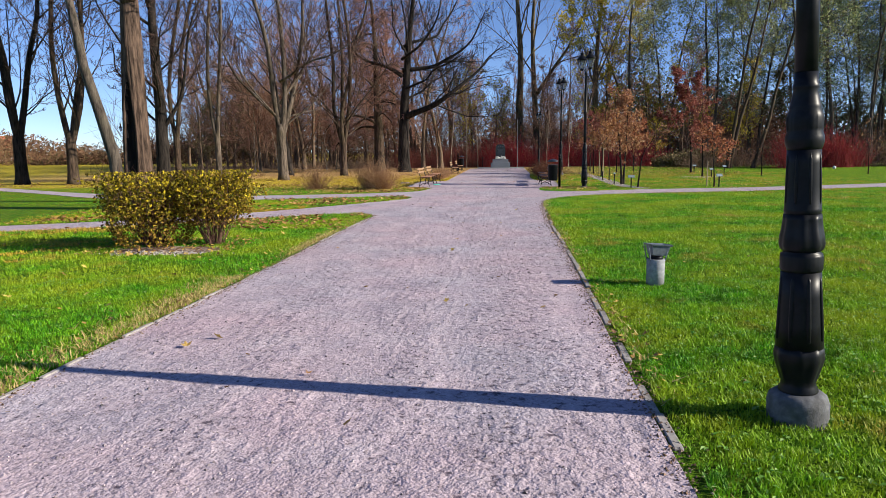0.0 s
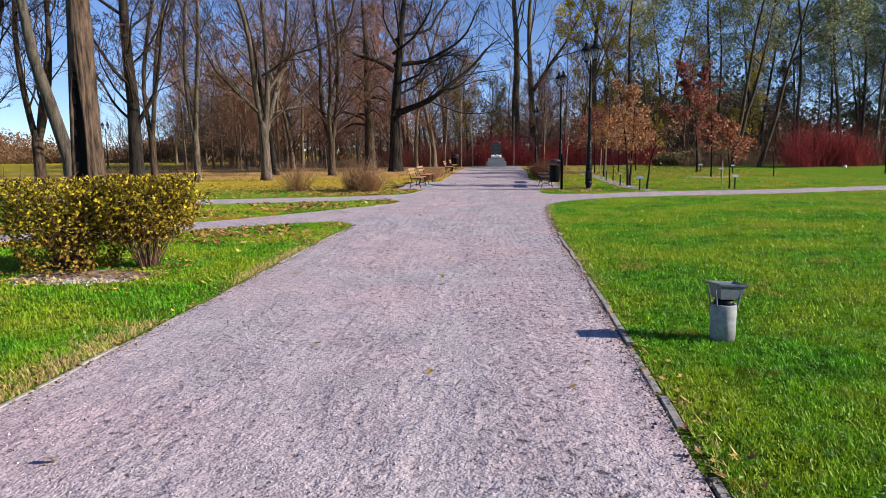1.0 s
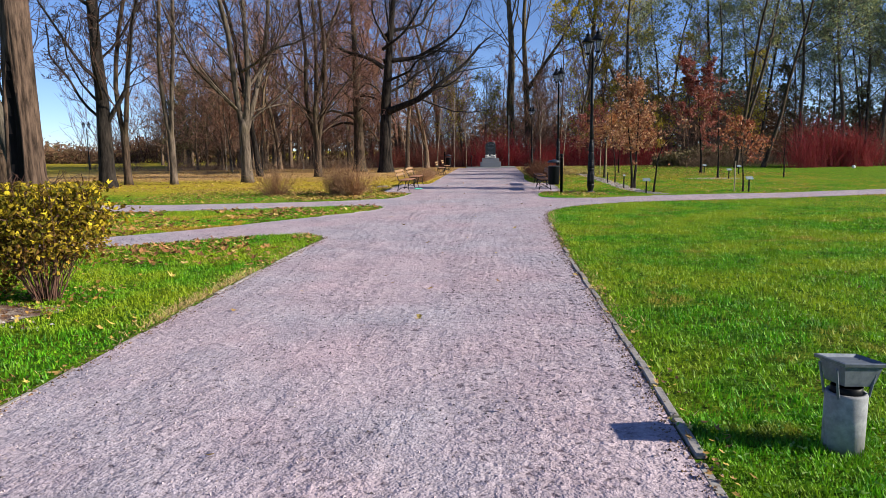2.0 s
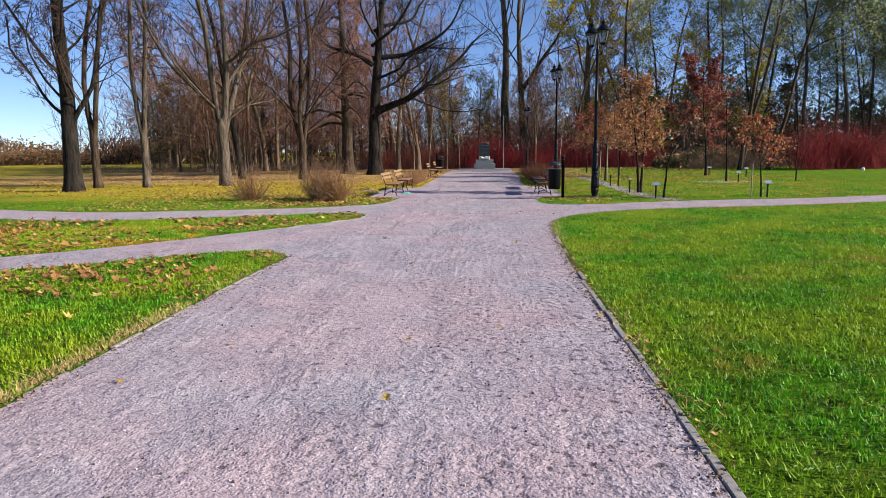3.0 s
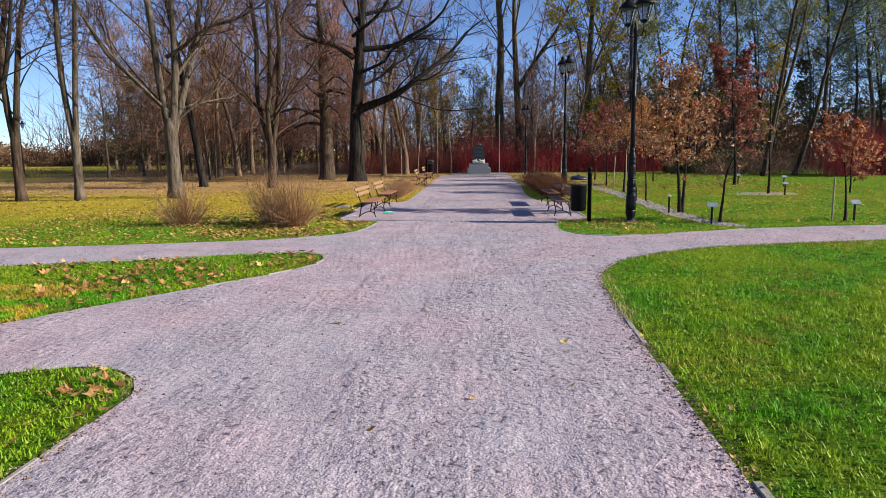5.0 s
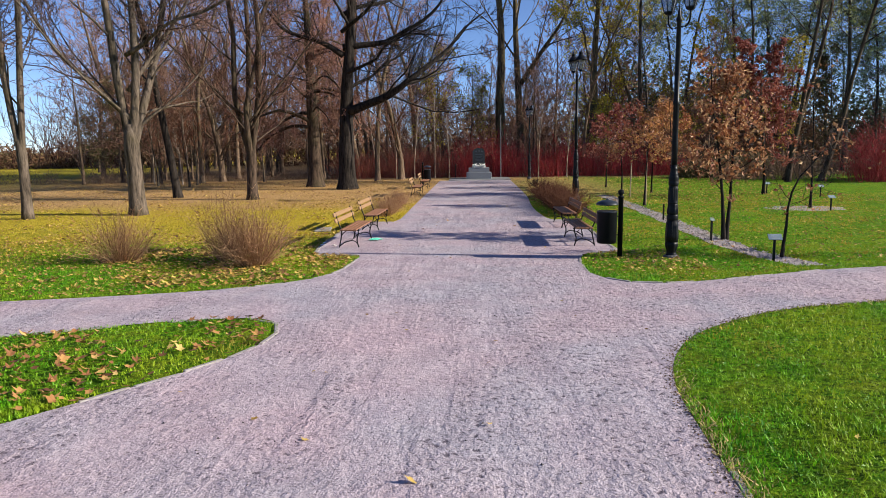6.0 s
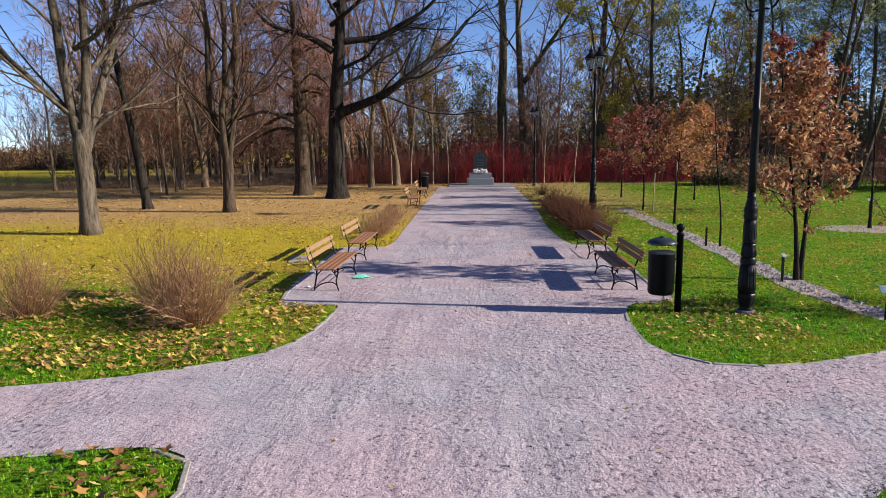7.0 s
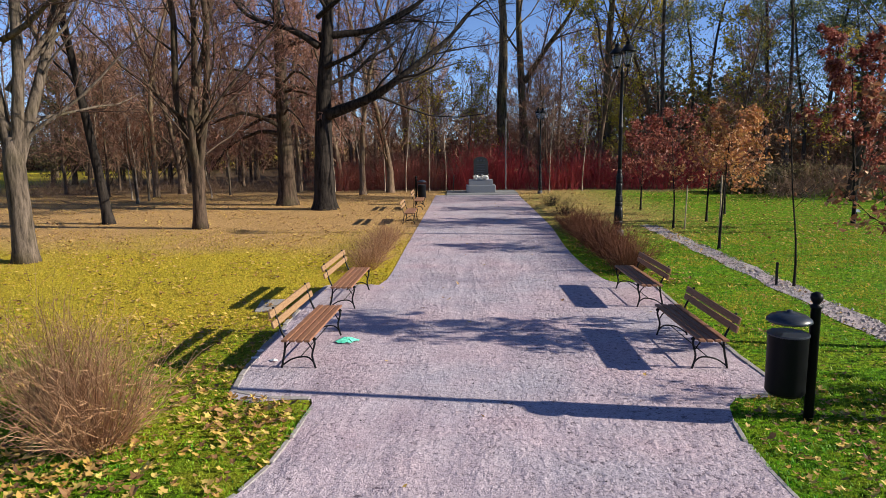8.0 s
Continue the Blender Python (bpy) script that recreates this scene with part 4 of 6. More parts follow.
bare_tree("lawn_tree", 30, (-9.4, 48.3), "bare tree with brown bark and many steep leaders", 20, 0.22, BARK_BROWN, TWIG_BROWN, leaders=(((-0.28, 0, 1), 1.0), ((0.22, 0, 1), 1.0), ((-0.05, 0.2, 1), 1.0), ((0.0, -0.2, 1), 0.8)), fork=2.1, counts=(16, 8, 6, 3), spread=0.75, bend=0.09, extra=((3.6, (-0.9, -0.2, 0.6), 5.0, 0.055), (2.9, (0.55, -0.2, 0.8), 5.5, 0.07)))
bare_tree("weeping_tree", 31, (-8.65, 57.5), "massive dark tree with fine drooping brown twigs", 17, 0.44, BARK_BROWN, TWIG_HAZE, counts=(54, 14, 10, 3), start=0.2, spread=1.15, lift=-0.26, ratio=0.25, thin=0.015, wob=0.10, bend=0.02)
bare_tree("old_oak", 32, (-6.35, 55.0), "massive old oak with dark bark and sweeping bare limbs", 18, 0.48, BARK_DARK, TWIG_DARK, counts=(10, 11, 9, 5), start=0.42, spread=0.75, ratio=0.45, bend=0.03,
          extra=((4.0, (1.0, -0.2, 0.35), 9.5, 0.27), (7.4, (1.0, 0.1, 0.10), 8.0, 0.19), (7.0, (-0.9, 0.1, 0.6), 6.0, 0.17), (6.0, (0.8, -0.5, 0.25), 6.0, 0.11), (9.0, (0.9, 0.3, 0.5), 7.0, 0.14), (8.2, (0.7, -0.6, 0.35), 6.5, 0.12), (5.2, (0.9, 0.4, 0.5), 6.5, 0.10)))
for k, (x, y, h) in enumerate(((-19.2, 60.3, 5.0), (-16.6, 58.8, 4.0), (-17.0, 61.0, 4.2), (-13.8, 64.5, 4.0))):
    bare_tree("young_tree", 40 + k, (x, y), "young bare tree with reddish fine twigs", h, 0.06, BARK_PALE, TWIG_RUST, counts=(14, 8, 5), start=0.3, spread=0.7, ratio=0.5, group="young trees")

BARK_BIRCH = bark_mat("sapling_bark", (0.16, 0.12, 0.085), (0.42, 0.34, 0.26))
for k, (x, y, h) in enumerate(((-20.8, 63.2, 4.8), (-17.0, 59.8, 4.4), (-14.2, 62.6, 3.6), (-18.2, 61.6, 3.8))):
    bare_tree("sapling", 240 + k, (x, y), "slender pale-stemmed sapling before the wood", h, 0.04, BARK_BIRCH, TWIG_RUST, counts=(9, 6, 3), start=0.45, spread=0.6, ratio=0.4, bend=0.09, group="saplings")
for k, (x, y, h) in enumerate(((-7.9, 66.0, 5.5), (-6.3, 65.9, 4.6), (-4.9, 66.2, 6.2), (-3.6, 65.8, 5.0), (-2.2, 66.0, 5.8), (-1.2, 65.9, 4.4), (4.9, 65.3, 5.2), (6.8, 65.2, 4.6))):
    bare_tree("sapling", 250 + k, (x, y), "thin bare sapling rising through the red thicket", h, 0.03, BARK_BIRCH, TWIG_BROWN, counts=(8, 5, 3), start=0.5, spread=0.5, ratio=0.32, bend=0.03, group="saplings")

# tall poplars behind the memorial
bare_tree("poplar", 51, (2.9, 77.5), "tall poplar with pale lower trunk and steep limbs", 30, 0.50, BARK_POPLAR, TWIG_GREY, counts=(16, 9, 6), start=0.3, spread=0.55, ratio=0.4, thin=0.012, leaf=LEAF_YELLOW, leaf_size=0.16, leaf_n=900)
bare_tree("poplar", 52, (4.75, 80.0), "tall poplar with a steep limb spreading aside", 30, 0.40, BARK_POPLAR, TWIG_GREY, counts=(14, 8, 6), start=0.3, spread=0.55, ratio=0.4, thin=0.012, extra=((7.5, (0.6, 0, 0.9), 13, 0.24),))
bare_tree("poplar", 53, (10.6, 77), "tall tree with thinning yellow leaves", 26, 0.42, BARK_POPLAR, TWIG_GREY, counts=(16, 9, 7), start=0.25, spread=0.6, ratio=0.3, thin=0.012, leaf=LEAF_YELLOW, leaf_size=0.22, leaf_n=17000)


def forest_kind(name, seed, label, bark, twig, leaf=None, leaf_n=0, leaf_size=0.3, height=19, counts=(15, 8, 5), spread=0.8, start=0.18, r=0.2, lean=(0, 0), ratio=0.30, thin=0.014, tip_level=2):
    return bare_tree(name, seed, (0, 400), label, height, r, bark, twig, counts=counts, spread=spread, start=start, thin=thin, leaf=leaf, leaf_n=leaf_n, leaf_size=leaf_size, lean=lean, ratio=ratio, group="woodland trees", tip_level=tip_level)


KINDS = [
    forest_kind("woodland_tree", 61, "bare brown woodland tree at the park's edge", BARK_WOOD, TWIG_WOOD, counts=(16, 9, 7)),
    forest_kind("woodland_tree", 62, "bare woodland tree with brown bark at the park's edge", BARK_WOOD, TWIG_WOOD, height=21, counts=(14, 8, 5)),
    forest_kind("woodland_tree", 63, "dense low bare tree with reddish twigs", BARK_WOOD, TWIG_RUST, height=12, counts=(17, 8, 6), start=0.08, ratio=0.42),
    forest_kind("woodland_tree", 64, "tall slim tree with thin green foliage", BARK_GREY, TWIG_GREY, LEAF_GREEN, 5200, 0.17, 22, (16, 8, 5), r=0.17, start=0.3),
    forest_kind("woodland_tree", 65, "tall slim tree with thin bluish green foliage", BARK_GREY, TWIG_GREY, LEAF_BLUEGREEN, 6400, 0.18, 21, (18, 8, 5), r=0.18, start=0.22, spread=1.1),
    forest_kind("woodland_tree", 66, "slim leaning bare tree with grey-brown trunk", BARK_BROWN, TWIG_GREY, LEAF_GREEN, 2600, 0.15, 19, (14, 8, 5), r=0.15, start=0.38),
    forest_kind("woodland_tree", 67, "small tree with yellowing leaves", BARK_WOOD, TWIG_WOOD, LEAF_YELLOW, 1800, 0.18, 10, (15, 8, 5), r=0.12, start=0.12),
    forest_kind("woodland_tree", 68, "slim dark tree with a bare straight trunk", BARK_DARK, TWIG_GREY, None, 0, 0.2, 22, (15, 7, 5), r=0.17, start=0.35),
    forest_kind("woodland_tree", 69, "dense dull olive-brown tree at the wood's edge", BARK_WOOD, TWIG_WOOD, LEAF_OLIVE, 3600, 0.20, 8.5, (20, 8, 4), r=0.12, start=0.06, spread=1.1, tip_level=1),
    forest_kind("woodland_tree", 70, "low bare tree with a dense haze of brown twigs", BARK_WOOD, TWIG_WOOD, None, 0, 0.2, 9.5, (22, 10, 8), r=0.11, start=0.06, ratio=0.42, spread=0.8, thin=0.014),
    forest_kind("woodland_tree", 171, "bare tree with a deep haze of mauve-brown twigs", BARK_WOOD, TWIG_WOOD, None, 0, 0.2, 15, (24, 11, 9), r=0.16, start=0.10, ratio=0.36, spread=0.75, thin=0.021),
    forest_kind("woodland_tree", 172, "broad tree with thinning mustard and olive leaves", BARK_WOOD, TWIG_WOOD, LEAF_MUSTARD, 2300, 0.19, 11, (18, 9, 5), r=0.14, start=0.15, ratio=0.36, spread=0.9),
]


def plant(kind, x, y, s, rz, tilt=0.0):
    return copy_thing(KINDS[kind], pose(x, y, -0.05, 0, tilt, 0) @ pose(0, 0, 0, 0, 0, rz) @ Matrix.Diagonal((s, s, s, 1)))


rf = random.Random(5)
placed = []


def wood(x0, x1, y0, y1, count, choice, space=2.2):
    tries = 0
    made = 0
    while made < count and tries < count * 30:
        tries += 1
        x, y = rf.uniform(x0, x1), rf.uniform(y0, y1)
        if any((x - a) ** 2 + (y - b) ** 2 < space**2 for a, b in placed):
            continue
        placed.append((x, y))
        plant(rf.choice(choice), x, y, rf.uniform(0.8, 1.15), rf.uniform(0, 360))
        made += 1


wood(-26, -4, 63, 74, 21, (9, 9, 2, 0))
wood(-30, -3, 72, 84, 22, (9, 1, 0, 2, 9, 0))
wood(-40, -3, 82, 98, 16, (10, 1, 0, 1))
wood(-3, 13, 84, 100, 8, (10, 9, 9, 11))
wood(5, 24, 68, 80, 15, (1, 9, 6, 9, 3))
wood(26, 56, 66, 84, 24, (3, 4, 3, 4, 3, 6))
wood(30, 66, 68, 90, 16, (4, 8, 9, 3), 1.8)
wood(14, 70, 78, 100, 15, (3, 4, 3, 3, 4))
for k, x, y, s, rz in ((11, -1.9, 73.5, 0.85, 30), (11, 0.2, 75.0, 0.75, 200), (11, 15.5, 71.0, 0.7, 80), (8, -30.0, 74.0, 0.9, 10), (8, -27.6, 75.5, 1.05, 100), (8, -25.2, 76.5, 1.0, 220), (10, -33.5, 80.0, 0.9, 10), (10, -29.0, 82.0, 1.0, 150), (6, 10.4, 71.0, 0.55, 0), (6, 14.6, 66.5, 0.4, 120), (10, -22.0, 75.5, 0.9, 40), (10, 12.6, 81.0, 1.0, 90)):
    plant(k, x, y, s, rz)
for x, y, rz, tilt in ((17.6, 56.5, 0, 6), (18.3, 58.3, 140, 11), (19.6, 57.0, 250, 17)):
    plant(5, x, y, 1.0, rz, tilt)
for o in KINDS:
    for c in (o, *o.children_recursive):
        bpy.data.objects.remove(c)


# ---- shrubs ----
def lines_from(rng, start, way, length, n, wob):
    """Many wandering lines at once."""
    d = way / np.linalg.norm(way, axis=1)[:, None]
    pts = [start]
    for _ in range(n - 1):
        pts.append(pts[-1] + d * (length / (n - 1))[:, None])
        d = d + rng.normal(size=d.shape) * wob
        d /= np.linalg.norm(d, axis=1)[:, None]
    return np.stack(pts, 1)


def stalks(rng, mesher, centres, height, spread, r, twigs=3, n=4, curl=0.12):
    m = len(centres)
    h = height * (0.45 + 0.65 * rng.random(m)) * (0.9 + 0.15 * np.sin(centres[:, 0] * 1.1) + 0.1 * np.sin(centres[:, 0] * 2.7 + 1))
    way = np.column_stack((rng.normal(size=(m, 2)) * spread, np.ones(m)))
    stems = lines_from(rng, np.column_stack((centres, np.full(m, -0.03))), way, h, n, curl)
    mesher.tubes(stems, np.repeat(np.linspace(r, r * 0.35, n)[None], m, 0), 3)
    for k in range(twigs):
        i = rng.integers(1, n, m)
        at = stems[np.arange(m), i]
        w = at - stems[np.arange(m), i - 1]
        w = w / np.linalg.norm(w, axis=1)[:, None] + rng.normal(size=(m, 3)) * 0.45
        sub = lines_from(rng, at, w, h * (0.2 + 0.3 * rng.random(m)), 2, 0.15)
        mesher.tubes(sub, np.repeat(np.array([[r * 0.55, r * 0.2]]), m, 0), 3)


def red_thicket(name, seed, x0, x1, y0, y1, count, height, label, twig, r=0.010, twigs=6, spread=0.34, curl=0.24, clump=2.4):
    rng = np.random.default_rng(seed)
    m = Mesher()
    n = max(1, round((x1 - x0) / clump * 2.2))
    mid = np.stack((np.linspace(x0 + clump * 0.3, x1 - clump * 0.3, n) + rng.normal(size=n) * 0.3, rng.uniform(y0 + 0.6, y1 - 0.6, n)), 1)
    tall = 0.78 + 0.34 * rng.random(n)
    k = rng.integers(n, size=count)
    off_mid = rng.normal(size=(count, 2)) * clump * 0.3
    far = np.clip(np.linalg.norm(off_mid, axis=1) / (clump * 0.75), 0, 1)
    groups = np.minimum((5 * (1 - far**2) * tall[k]).astype(int), 4)
    c = np.clip(mid[k] + off_mid, (x0 - 0.4, y0 - 0.4), (x1 + 0.4, y1 + 0.4))
    for g in range(5):
        some = c[groups == g]
        if len(some):
            stalks(rng, m, some, height * (0.5 + 0.145 * g), spread, r, twigs, 4, curl)
    return tagged(part(name, m, twig), label, "shrubs", "", "stuff")


red_thicket("dogwood_thicket", 71, -9.5, -0.6, 66.5, 70.5, 1200, 2.2, "thicket of upright rose-brown dogwood stems", TWIG_ROSE)
red_thicket("dogwood_thicket", 72, -0.6, 3.2, 66.2, 69.5, 650, 2.6, "dense red dogwood stems behind the memorial stone", TWIG_RED)
red_thicket("dogwood_thicket", 73, 3.2, 16.0, 65.5, 69.5, 1500, 2.4, "dark red dogwood thicket at the lawn's end", TWIG_RED)
red_thicket("dogwood_thicket", 74, 21.0, 27.6, 55.0, 58.5, 1400, 2.7, "dark red shrubs before the green wood", TWIG_RED)
red_thicket("brushwood", 79, 15.0, 20.8, 58.5, 60.5, 380, 1.6, "low olive-brown brush beside the red shrubs", TWIG_BRUSH, 0.011, 6, 0.5, 0.3)
red_thicket("brushwood", 80, 27.8, 46.0, 56.0, 60.0, 800, 2.3, "tall tangled brown brush beside the red shrubs", TWIG_BRUSH, 0.011, 6, 0.5, 0.3)
red_thicket("brushwood", 75, -34.0, -9.5, 64.0, 72.0, 800, 1.3, "tangled brown undergrowth along the wood", TWIG_BRUSH, 0.010, 7, 0.7, 0.34)
red_thicket("brushwood", 76, -9.5, 14.0, 71.0, 77.0, 1000, 3.0, "tangled brown undergrowth behind the thicket", TWIG_BRUSH, 0.011, 6, 0.4, 0.25)
red_thicket("brushwood", 77, 16.0, 48.0, 60.0, 64.0, 1000, 2.4, "tangled dark undergrowth under the trees", TWIG_BROWN, 0.011, 6, 0.45, 0.28)


def leafy_bush(seed, at, w, h, label, low):
    """Many slim stems from one root, leafy on top and outside."""
    rng = np.random.default_rng(seed)
    stems, crown = Mesher(), []
    for _ in range(110):
        a, t = rng.random() * 6.28, rng.random() ** 0.6
        d = np.array((math.cos(a) * t * w * 0.5, math.sin(a) * t * w * 0.5, h * (0.75 + 0.3 * rng.random())))
        line = limb(rng, (math.cos(a) * 0.12 * rng.random() * w, math.sin(a) * 0.12 * rng.random() * w, -0.02), d, np.linalg.norm(d), 6, 0.08, 0.01)
        stems.tube(line, np.linspace(0.0055, 0.002, 6), 4, cap=False)
        for _ in range(6):
            i = rng.integers(2, 6)
            sub = limb(rng, line[i], side_way(rng, line[i] - line[i - 1], 0.8), 0.22, 3, 0.2, 0)
            stems.tube(sub, (0.004, 0.003, 0.002), 3, cap=False)
            crown.append(sub)
    pts = np.concatenate(crown)
    n = 3600
    c = pts[rng.integers(len(pts), size=n)] + rng.normal(size=(n, 3)) * (0.07, 0.07, 0.06)
    c[:, 2] = np.clip(c[:, 2], 0.10, h * 1.04)
    k = 3600
    a, t = rng.random(k) * 6.28, rng.random(k)
    z = h * (low + (1 - low) * t)
    rr = w * 0.5 * (0.70 + 0.36 * np.sin(np.clip(t + low * 0.3, 0, 1) * 2.6)) * (0.80 + 0.26 * rng.random(k)) * (1 + 0.1 * np.sin(3 * a + seed) + 0.06 * np.sin(7 * a + 5 * t))
    every = np.concatenate((c, np.stack((rr * np.cos(a), rr * np.sin(a), z), 1)))
    every = every[(every[:, 2] > h * (low + 0.12)) | (rng.random(len(every)) < (0.9 if low < 0.1 else 0.3))]
    # leaves below about half height take the browner set
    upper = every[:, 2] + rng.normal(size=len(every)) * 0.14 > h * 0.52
    ob = thing("bush", pose(at[0], at[1], 0), label, "bush", "leafy bushes")
    tagged(part("stem_mass", stems, TWIG_BROWN, ob), kind="stuff")
    tagged(part("foliage", Mesher().leaves(rng, every[upper], 0.054, aspect=0.7), LEAF_BUSH, ob), kind="stuff")
    tagged(part("lower_foliage", Mesher().leaves(rng, every[~upper], 0.046, aspect=0.7), LEAF_BUSH_LOW, ob, "brown lower leaves"), kind="stuff")
    return ob


leafy_bush(81, (-4.92, 14.75), 1.5, 1.16, "rounded bush with small yellow-green autumn leaves over mulch", 0.04)
leafy_bush(82, (-3.95, 14.95), 1.15, 1.18, "smaller upright bush, bare stems below yellowing leaves", 0.3)


def dry_bush(seed, at, w, h, label, twig=TWIG_DRY, count=240, group="dry bushes"):
    rng = np.random.default_rng(seed)
    m = Mesher()
    a, t = rng.random(count) * 6.28, rng.random(count) ** 0.7
    c, s = np.cos(a) * t * w, np.sin(a) * t * w
    way = np.column_stack((c * 0.58, s * 0.58, h * (0.6 + 0.5 * rng.random(count)) * (1.1 - 0.38 * t)))
    lines = lines_from(rng, np.column_stack((c * 0.2, s * 0.2, np.full(count, -0.02))), way, np.linalg.norm(way, axis=1) * (0.45 + 0.7 * rng.random(count)), 6, 0.13)
    m.tubes(lines, np.repeat(np.linspace(0.0044, 0.0016, 6)[None], count, 0), 3)
    fine = Mesher()
    for _ in range(6):
        i = rng.integers(1, 6, count)
        at0 = lines[np.arange(count), i]
        d = at0 - lines[np.arange(count), i - 1]
        d = d / np.linalg.norm(d, axis=1)[:, None] + rng.normal(size=(count, 3)) * 0.55
        fine.tubes(lines_from(rng, at0, d, 0.26 * h * (0.4 + rng.random(count)), 2, 0.2), np.repeat(np.array([[0.0024, 0.001]]), count, 0), 3)
    ob = thing("dry_bush", pose(at[0], at[1], 0), label, "bush", group)
    tagged(part("stalk_mass", m, twig, ob), kind="stuff")
    tagged(part("twig_mass", fine, twig, ob), kind="stuff")
    return ob


dry_bush(91, (-6.75, 31.6), 1.4, 1.15, "leafless tan bush with fine upright stalks on the lawn")
dry_bush(92, (-4.55, 31.7), 1.15, 1.35, "leafless tan bush with dense fine stalks")
dry_bush(93, (-3.85, 31.0), 1.3, 1.2, "leafless tan bush spreading low beside the path", count=300)
for k in range(6):
    dry_bush(100 + k, (-2.5 + 0.05 * (k % 2), 40.2 + 0.95 * k), 0.9, 0.62, "low leafless brown shrub edging the path", TWIG_DRY, 130, "edging shrubs")
for k in range(9):
    dry_bush(110 + k, (3.35 + 0.1 * (k % 2), 39.7 + 0.9 * k), 1.2, 0.82, "low rust-brown leafless shrub edging the path", TWIG_RUST, 260, "edging shrubs")
dry_bush(125, (3.7, 51.5), 0.8, 0.7, "small dark leafless shrub", TWIG_DARK, 90, "edging shrubs")
dry_bush(126, (3.7, 55.5), 0.8, 0.7, "small dark leafless shrub", TWIG_DARK, 90, "edging shrubs")


# ---- young oaks with their brown leaves ----
def young_oak(seed, at, h, label, leaf, leaf_n, stems=1, low=0.3, width=0.5, r=0.035, leaf_size=0.10, lean=(0, 0), crook=0.04):
    rng = np.random.default_rng(seed)
    trunk, limbs, twigs, tips = Mesher(), Mesher(), Mesher(), []
    for s in range(stems):
        d = np.array((lean[0] + (s - (stems - 1) / 2) * 0.11, lean[1] + 0.05 * s, 1.0))
        line = limb(rng, (0.06 * s, 0, -0.05), d, h * (1 - 0.12 * s), 9, crook, 0.01)
        grow(rng, trunk, limbs, twigs, line, r, 0.006, (16, 6, 3), start=low, ratio=width, spread=1.05, lift=0.06, wob=0.09, tips=tips, sides=(8, 5, 3, 3), thin=0.004, tip_level=1)
    ob = thing("young_oak", pose(at[0], at[1], 0), label, "tree", "young oaks")
    part("trunk", trunk, BARK_DARK, ob, smooth=True)
    part("crown_frame", limbs, BARK_DARK, ob, smooth=True)
    tagged(part("twig_mass", twigs, TWIG_GREY, ob), kind="stuff")
    if leaf_n:
        pts = np.concatenate(tips)
        c = pts[rng.integers(len(pts), size=leaf_n)] + rng.normal(size=(leaf_n, 3)) * 0.05
        tagged(part("foliage", Mesher().leaves(rng, c, leaf_size, aspect=0.55), leaf, ob, "clinging dry leaves"), kind="stuff")
    return ob


young_oak(131, (6.05, 34.0), 4.0, "young two-stemmed oak holding tan dry leaves, in a stone bed", LEAF_OAK, 2500, 2, 0.26, 0.34, 0.05, 0.115)
young_oak(132, (6.25, 31.5), 2.6, "small crooked oak sapling with a few brown leaves", LEAF_OAK, 90, 1, 0.3, 0.45, 0.034, 0.11, (0.06, 0), 0.13)
young_oak(133, (6.15, 38.1), 4.0, "thin bare sapling standing in the stone bed", LEAF_OAK, 40, 1, 0.35, 0.25, 0.025, 0.09)
young_oak(134, (6.45, 42.8), 3.2, "young oak with a broad crown of rust-brown leaves", LEAF_ORANGE, 1800, 1, 0.45, 0.55, 0.04, 0.105)
young_oak(135, (6.6, 47.2), 3.6, "slim young oak with sparse russet leaves", LEAF_RED, 850, 1, 0.35, 0.5, 0.035, 0.11)
young_oak(136, (7.2, 53.6), 3.4, "young oak with dark red leaves", LEAF_RED, 2800, 1, 0.28, 0.55, 0.04, 0.115)
young_oak(137, (9.8, 51.3), 3.4, "young oak with rusty orange leaves", LEAF_RUST, 2000, 1, 0.3, 0.5, 0.04, 0.115)
young_oak(138, (9.2, 31.6), 2.2, "small oak with brown leaves beside a sign", LEAF_RUST, 640, 1, 0.4, 0.5, 0.03, 0.12)
young_oak(139, (11.5, 41.3), 4.2, "bare young tree in a ring of pale stones", LEAF_OAK, 120, 1, 0.25, 0.4, 0.045, 0.1)
young_oak(140, (14.6, 41.5), 3.8, "slim bare young tree on the lawn", LEAF_OAK, 30, 1, 0.3, 0.3, 0.03, 0.1)
young_oak(141, (12.6, 47.6), 5.8, "taller oak with dense russet leaves", LEAF_RED, 6800, 1, 0.22, 0.42, 0.07, 0.13)
young_oak(142, (8.3, 49.0), 3.6, "young oak with tan leaves", LEAF_OAK, 1900, 1, 0.3, 0.5, 0.04, 0.115)
young_oak(143, (21.0, 43.5), 3.0, "slim bare young tree on the lawn", LEAF_OAK, 60, 1, 0.3, 0.4, 0.03, 0.1)


def stake(at, h, label, r=0.022, lean=0.0):
    ob = thing("stake", pose(at[0], at[1], 0, lean, lean * 0.5, 0), label, "stake", "wooden stakes")
    part("post", Mesher().lathe([(r, -0.1), (r, h - 0.01), (r * 0.8, h)], 8), STAKE, ob)
    return ob


stake((6.62, 43.3), 1.9, "rough wooden stake beside a young oak")
stake((6.9, 47.0), 1.4, "rough wooden stake beside a young oak", lean=2)
stake((8.95, 31.7), 1.0, "short wooden stake beside a small oak")


